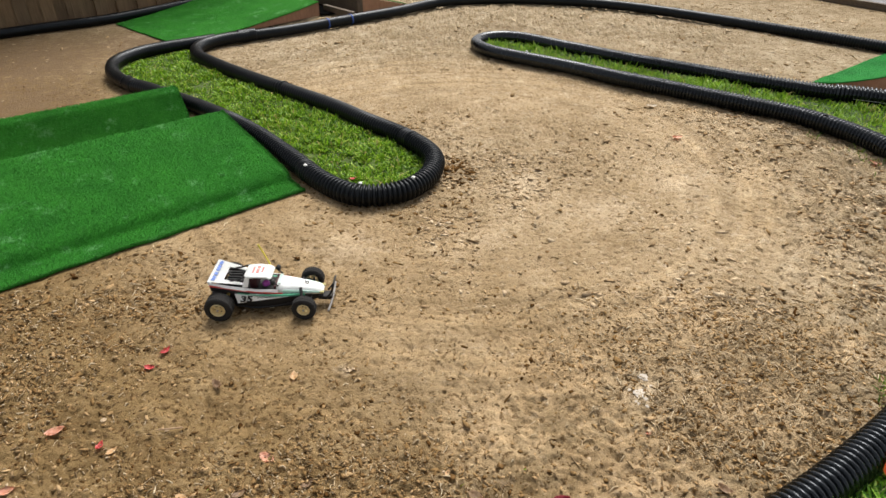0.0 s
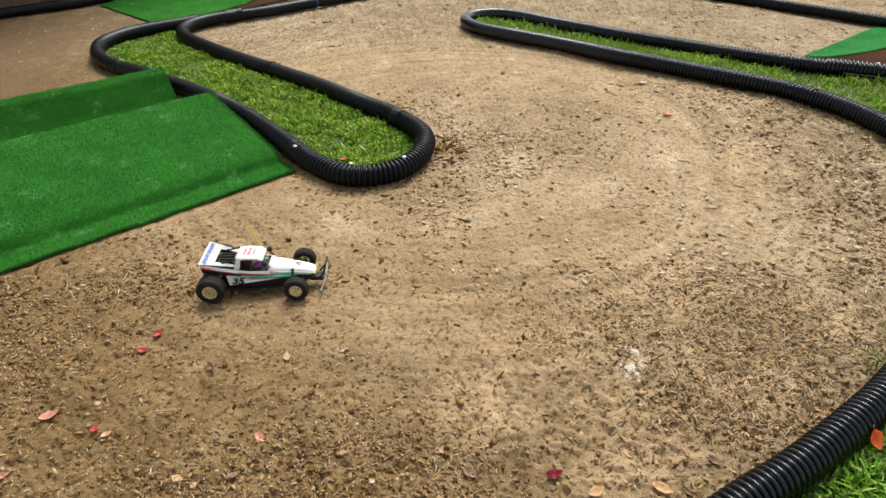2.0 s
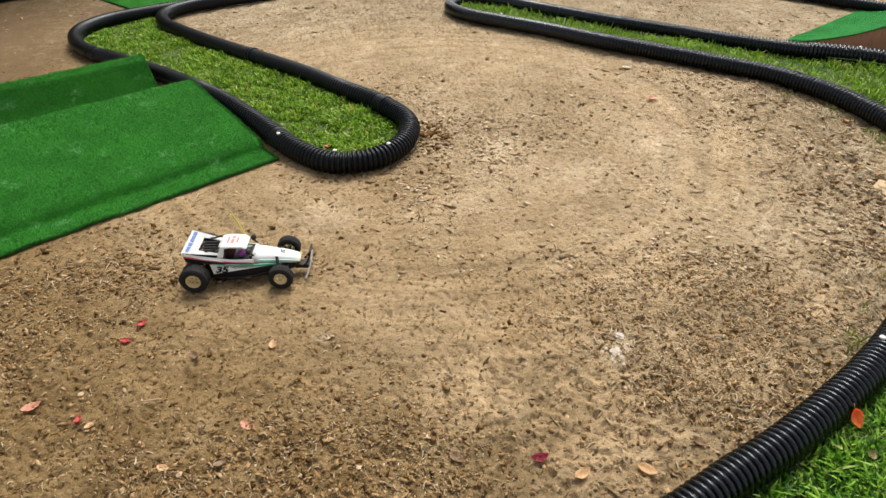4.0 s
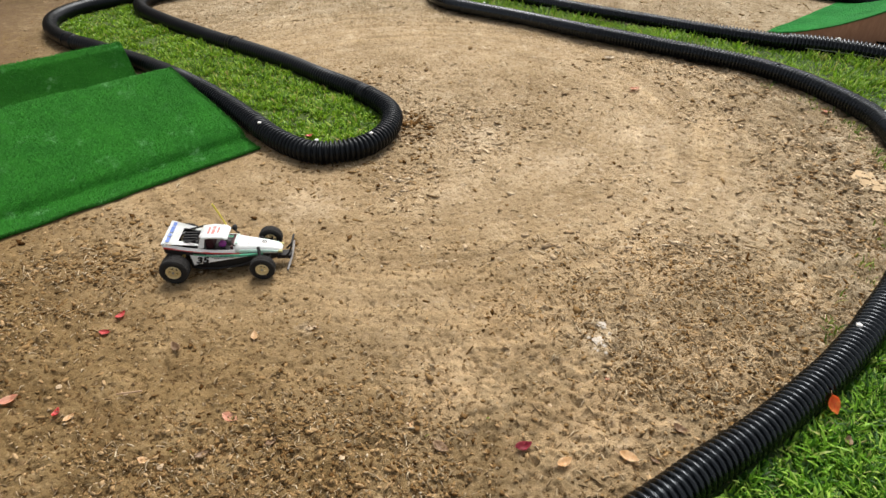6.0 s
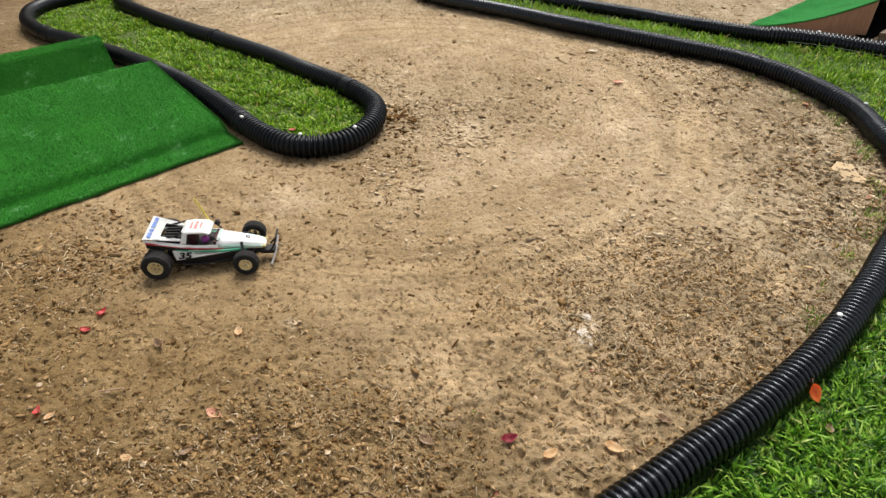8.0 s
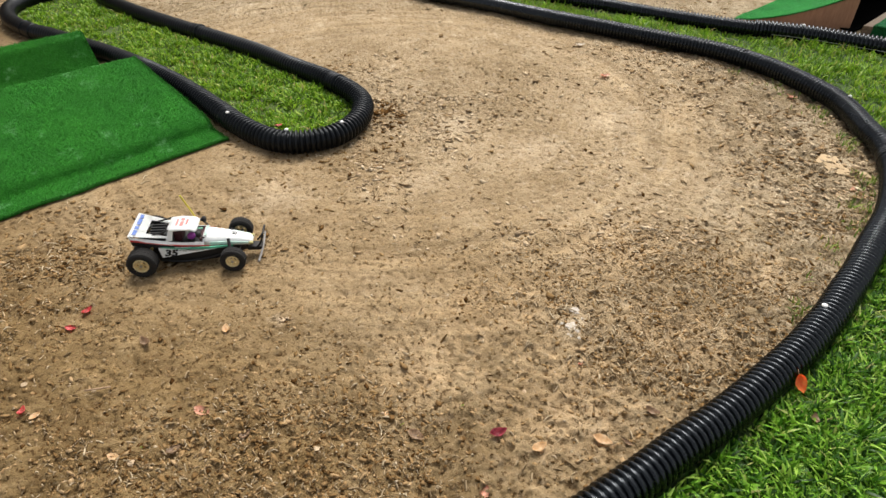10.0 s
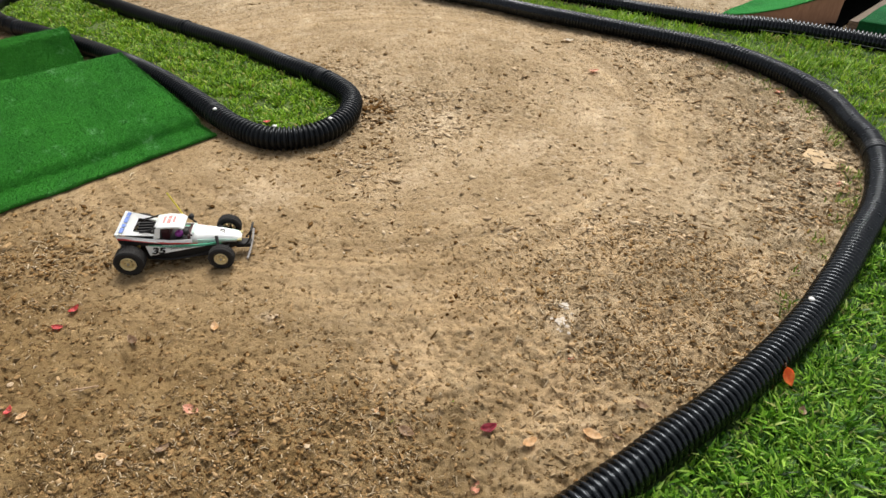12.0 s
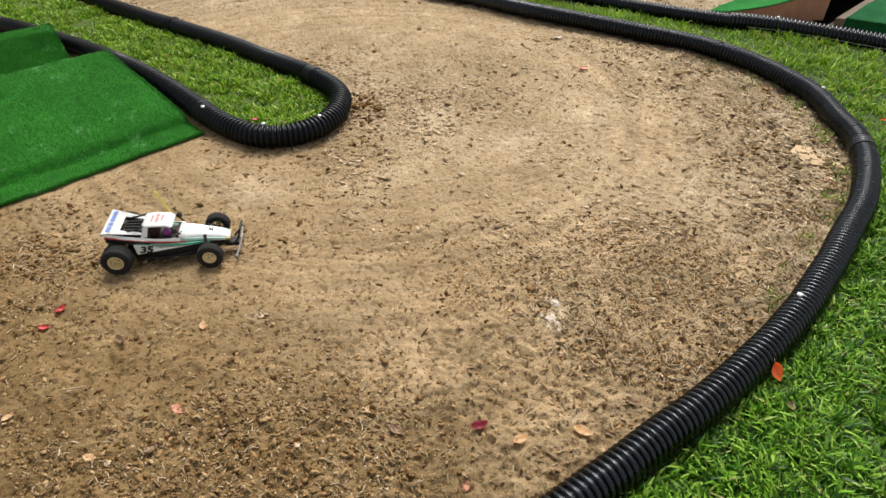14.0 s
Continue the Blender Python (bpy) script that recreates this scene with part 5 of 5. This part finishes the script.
def plate(points, thick, mat, car, name, label="", axis=(0, 0, 1)):
    """A flat sheet from an outline, thickened along an axis."""
    bm = bmesh.new()
    f = bm.faces.new([bm.verts.new(p) for p in points])
    top = bmesh.ops.extrude_face_region(bm, geom=[f])
    bmesh.ops.translate(bm, verts=[e for e in top["geom"] if isinstance(e, bmesh.types.BMVert)], vec=Vector(axis) * thick)
    return part(name, bm, mat, car, label)


def lettering(text, size, mat, car, m):
    cu = bpy.data.curves.new("number", "FONT")
    cu.body, cu.size, cu.extrude = text, size, 0.0003
    cu.offset = size * 0.04
    cu.shear = 0.2
    cu.align_x, cu.align_y = "CENTER", "CENTER"
    tmp = bpy.data.objects.new("number", cu)
    scene.collection.objects.link(tmp)
    me = bpy.data.meshes.new_from_object(tmp.evaluated_get(bpy.context.evaluated_depsgraph_get()))
    bpy.data.objects.remove(tmp)
    bpy.data.curves.remove(cu)
    me.transform(m)
    me.materials.clear()
    me.materials.append(mat)
    ob = new("race_number", me)
    ob.parent = car
    return tagged(ob, "black race number 35")


def buggy():
    car = tagged(new("model_buggy"), "white radio-controlled buggy with number 35 driving on dirt", "toy car")
    xr, xf = -0.1285, 0.1285
    for s in (-1, 1):
        wheel(car, xr, s * 0.083, 0.0415, 0.046, s)
        wheel(car, xf, s * 0.079, 0.0362, 0.031, s)
    # black tub
    tub = loft([hull(-0.095, 0.047, 0.042, 0.022, 0.078, 0.15), hull(0.0, 0.047, 0.045, 0.018, 0.074, 0.15), hull(0.09, 0.034, 0.032, 0.020, 0.070, 0.15), hull(0.165, 0.020, 0.018, 0.038, 0.060, 0.15)])
    part("chassis_tub", tub, BLACK, car, "black nylon chassis tub")
    for s in (-1, 1):
        part("side_rail", tube([(-0.085, s * 0.05, 0.03), (-0.02, s * 0.056, 0.028), (0.05, s * 0.048, 0.032), (0.09, s * 0.036, 0.036)], 0.003, 8), BLACK, car)
    part("gearbox", box(-0.165, -0.098, -0.034, 0.034, 0.026, 0.070, 0.006), BLACK, car)
    # white nose
    nose = loft([hull(0.040, 0.037, 0.041, 0.072, 0.0955), hull(0.060, 0.034, 0.039, 0.069, 0.0935), hull(0.105, 0.027, 0.031, 0.063, 0.0865), hull(0.150, 0.021, 0.025, 0.058, 0.077), hull(0.172, 0.018, 0.021, 0.056, 0.070), hull(0.179, 0.012, 0.016, 0.057, 0.063)])
    part("nose", nose, WHITE, car, "glossy white nose shell", True)
    for s in (-1, 1):
        lamp = bmesh.new()
        bmesh.ops.create_uvsphere(lamp, u_segments=12, v_segments=8, radius=0.010, matrix=Matrix.Translation((0.034, s * 0.040, 0.112)) @ Matrix.Diagonal((0.8, 1, 1, 1)))
        part("headlight", lamp, BLACK, car, "round lamp housing", True)
        part("nose_lens", box(0.168, 0.181, s * 0.019 - 0.005, s * 0.019 + 0.005, 0.058, 0.064, 0.001), SMOKE, car, "yellow lens")
    # cockpit sides and cab
    for s in (-1, 1):
        plate([(0.045, s * 0.0465, 0.075), (0.045, s * 0.0415, 0.086), (-0.02, s * 0.0435, 0.088), (-0.075, s * 0.047, 0.099), (-0.154, s * 0.058, 0.122), (-0.154, s * 0.061, 0.1145), (-0.075, s * 0.050, 0.0905), (-0.02, s * 0.0475, 0.0795)], 0.002, WHITE, car, "flank", "", (0, s, 0))
        plate([(0.06, s * 0.0480, 0.0735), (0.06, s * 0.0472, 0.077), (-0.02, s * 0.0495, 0.0825), (-0.075, s * 0.0520, 0.0935), (-0.153, s * 0.0625, 0.1165), (-0.153, s * 0.0635, 0.1115), (-0.075, s * 0.0530, 0.0890), (-0.02, s * 0.0500, 0.0785)], 0.0008, RED, car, "red_stripe", "", (0, s, 0))
        plate([(0.125, s * 0.034, 0.060), (0.125, s * 0.034, 0.067), (0.06, s * 0.0500, 0.0715), (-0.02, s * 0.0525, 0.0742), (-0.075, s * 0.056, 0.083), (-0.075, s * 0.056, 0.0795), (-0.02, s * 0.0525, 0.070), (0.06, s * 0.0500, 0.065)], 0.0009, MINT, car, "green_stripe", "", (0, s, 0))
        plate([(-0.078, s * 0.0592, 0.0470), (-0.088, s * 0.0500, 0.085), (-0.02, s * 0.0490, 0.0745), (0.10, s * 0.040, 0.0635), (-0.02, s * 0.0556, 0.0540)], 0.0015, WHITE, car, "number_panel", "white side panel", (0, s, 0))
        plate([(-0.153, s * 0.0625, 0.1115), (-0.153, s * 0.0590, 0.094), (-0.108, s * 0.0520, 0.077), (-0.02, s * 0.0490, 0.071), (-0.02, s * 0.0490, 0.0785), (-0.075, s * 0.0520, 0.0890)], 0.0010, BLACK, car, "tail_skirt", "black underside of the flared tail", (0, s, 0))
        plate([(0.060, s * 0.0375, 0.0745), (0.060, s * 0.0365, 0.0815), (0.120, s * 0.0285, 0.0745), (0.168, s * 0.0215, 0.0655), (0.168, s * 0.0222, 0.0605), (0.120, s * 0.0305, 0.0675)], 0.0022, PALE_MINT, car, "nose_stripe", "pale green nose edge", (0, s, 0))
        for k in range(2):
            plate([(-0.028 + 0.01 * k, s * 0.0548, 0.0675 - 0.004 * k), (0.03 + 0.012 * k, s * 0.0500, 0.066 - 0.003 * k), (0.03 + 0.012 * k, s * 0.0500, 0.0672 - 0.003 * k), (-0.028 + 0.01 * k, s * 0.0545, 0.0687 - 0.004 * k)], 0.0006, INK, car, "pinstripe", "", (0, s, 0))
        rot = pose(-0.052, s * 0.0590, 0.0610, 75, 0, 0 if s < 0 else 180) @ Matrix.Diagonal((1.4, 1, 1, 1))
        lettering("35", 0.027, INK, car, rot)
        # cab pillars
        part("rear_pillar", solid([(-0.062, s * 0.046, 0.096), (-0.044, s * 0.046, 0.096), (-0.044, s * 0.041, 0.096), (-0.062, s * 0.041, 0.096), (-0.052, s * 0.037, 0.125), (-0.038, s * 0.037, 0.125), (-0.038, s * 0.033, 0.125), (-0.052, s * 0.033, 0.125)], 0.001), WHITE, car)
        part("front_pillar", tube([(0.024, s * 0.033, 0.118), (0.046, s * 0.035, 0.094)], 0.0026, 8), BLACK, car)
        part("rear_stay", tube([(-0.05, s * 0.034, 0.127), (-0.085, s * 0.036, 0.116), (-0.125, s * 0.040, 0.108)], 0.0026, 8), BLACK, car)
    roof = loft([hull(-0.055, 0.036, 0.037, 0.1225, 0.1285, 0.12), hull(-0.02, 0.037, 0.038, 0.1255, 0.1315, 0.12), hull(0.012, 0.035, 0.036, 0.1235, 0.1295, 0.12), hull(0.026, 0.033, 0.034, 0.115, 0.121, 0.12)])
    part("cab_roof", roof, WHITE, car, "white cab roof", True)
    for x0, x1, y0, y1 in ((-0.034, -0.028, -0.016, 0.016), (-0.022, -0.012, -0.020, 0.004), (-0.022, -0.012, 0.008, 0.020), (-0.006, 0.0, -0.014, 0.014)):
        part("roof_marking", box(x0, x1, y0, y1, 0.1300, 0.1320), PINK, car, "red unreadable marks")
    # rear deck with the engine opening
    deck = bmesh.new()
    outer = [(-0.155, 0.062, 0.128), (-0.155, -0.062, 0.128), (-0.052, -0.044, 0.104), (-0.052, 0.044, 0.104)]
    inner = [(-0.116, 0.034, 0.1185), (-0.116, -0.034, 0.1185), (-0.058, -0.034, 0.1053), (-0.058, 0.034, 0.1053)]
    vo, vi = [deck.verts.new(p) for p in outer], [deck.verts.new(p) for p in inner]
    for k in range(4):
        deck.faces.new((vo[k], vo[(k + 1) % 4], vi[(k + 1) % 4], vi[k]))
    bmesh.ops.solidify(deck, geom=deck.faces[:], thickness=0.003)
    part("rear_deck", deck, WHITE, car, "white flared rear deck with an engine opening")
    plate([(-0.1565, -0.062, 0.128), (-0.1565, 0.062, 0.128), (-0.1545, 0.058, 0.109), (-0.1545, -0.058, 0.109)], 0.002, WHITE, car, "tail_flap", "", (-1, 0, 0))
    for y0, y1 in ((-0.052, -0.028), (-0.022, -0.008), (0.0, 0.03), (0.034, 0.052)):
        plate([(-0.149, y0, 0.1283), (-0.149, y1, 0.1283), (-0.139, y1, 0.1262), (-0.139, y0, 0.1262)], 0.0008, BLUE, car, "deck_marking", "blue unreadable marks")
    # engine dummy
    part("engine_block", box(-0.115, -0.066, -0.022, 0.022, 0.072, 0.104, 0.004), BLACK, car)
    for k in range(4):
        part("cooling_fin", box(-0.112, -0.070, -0.026 + 0.014 * k, -0.021 + 0.014 * k, 0.104, 0.113, 0.001), BLACK, car)
    part("exhaust_pipe", tube([(-0.10, 0.02, 0.10), (-0.115, 0.03, 0.103), (-0.135, 0.028, 0.096), (-0.15, 0.02, 0.085)], 0.004, 10), STEEL, car, "metal exhaust")
    # cockpit
    part("seat", box(-0.045, -0.022, -0.024, 0.024, 0.076, 0.108, 0.006), MAROON, car, "dark red seat")
    fig = bmesh.new()
    bmesh.ops.create_uvsphere(fig, u_segments=14, v_segments=10, radius=0.0095, matrix=Matrix.Translation((-0.004, 0.006, 0.106)))
    bmesh.ops.create_uvsphere(fig, u_segments=14, v_segments=10, radius=0.011, matrix=Matrix.Translation((0.004, -0.014, 0.090)) @ Matrix.Diagonal((1.1, 1.1, 0.9, 1)))
    part("driver_figure", fig, PURPLE, car, "plain purple driver figure", True)
    part("dash", box(0.030, 0.040, -0.034, 0.034, 0.078, 0.093, 0.003), MAROON, car, "dark red dashboard")
    part("cockpit_floor", box(-0.055, 0.036, -0.038, 0.038, 0.072, 0.078, 0.002), BLACK, car)
    part("steering_wheel", tube([(0.008, -0.012, 0.102), (0.004, -0.004, 0.114), (0.004, 0.006, 0.112), (0.008, 0.010, 0.101)], 0.0018, 6), BLACK, car)
    # decals on the nose
    part("nose_marking", box(0.044, 0.050, -0.024, 0.024, 0.0966, 0.0980), PALE_MINT, car, "green unreadable marks")
    plate([(0.078, -0.018, 0.0922), (0.078, 0.018, 0.0922), (0.088, 0.017, 0.0902), (0.088, -0.017, 0.0902)], 0.0008, PALE_RED, car, "nose_marking", "red unreadable marks")
    lettering("35", 0.019, INK, car, pose(0.127, 0, 0.0824, 0, 12, 0) @ pose(0, 0, 0, 0, 0, 90))
    # aerial
    part("antenna_tube", tube([(0.018, 0.036, 0.10), (0.004, 0.037, 0.145), (-0.018, 0.038, 0.200)], 0.0028, 8), YELLOW, car, "yellow plastic antenna tube")
    # suspension
    for s in (-1, 1):
        part("front_arm", tube([(0.10, s * 0.02, 0.045), (0.12, s * 0.05, 0.042), (0.1285, s * 0.082, 0.037)], 0.004, 8), BLACK, car)
        part("front_link", tube([(0.145, s * 0.018, 0.052), (0.14, s * 0.05, 0.05), (0.133, s * 0.082, 0.045)], 0.0025, 8), BLACK, car)
        part("front_damper", tube([(0.112, s * 0.026, 0.082), (0.118, s * 0.05, 0.06), (0.122, s * 0.066, 0.046)], 0.0048, 10), BLACK, car)
        part("rear_axle", tube([(xr, s * 0.03, 0.044), (xr, s * 0.075, 0.0415)], 0.006, 10), BLACK, car)
        part("rear_damper", tube([(-0.100, s * 0.050, 0.085), (-0.110, s * 0.055, 0.066), (-0.120, s * 0.060, 0.046)], 0.005, 10), GOLD, car, "gold rear damper")
        part("deck_stay", tube([(-0.15, s * 0.02, 0.066), (-0.155, s * 0.035, 0.09), (-0.158, s * 0.05, 0.112)], 0.0025, 8), BLACK, car)
    # front bumper
    part("bumper_bar", tube([(0.201, -0.076, 0.031), (0.203, -0.04, 0.030), (0.204, 0, 0.030), (0.203, 0.04, 0.030), (0.201, 0.076, 0.031)], 0.0036, 10), GREYBAR, car, "scuffed grey bumper bar", True)
    part("bumper_hoop", tube([(0.186, -0.023, 0.040), (0.203, -0.024, 0.060), (0.213, -0.023, 0.088), (0.214, -0.018, 0.093), (0.214, 0.018, 0.093), (0.213, 0.023, 0.088), (0.203, 0.024, 0.060), (0.186, 0.023, 0.040)], 0.003, 10), BLACK, car, "black wire hoop", True)
    part("bumper_mount", box(0.160, 0.204, -0.016, 0.016, 0.028, 0.042, 0.003), BLACK, car)
    for ob in car.children:
        if not ob.name.startswith("wheel"):
            ob.location.z = -0.010
    car.matrix_basis = pose(*CAR)


CAR = (-0.5525, 1.675, 0.0, 0, 0, -0.5)
buggy()
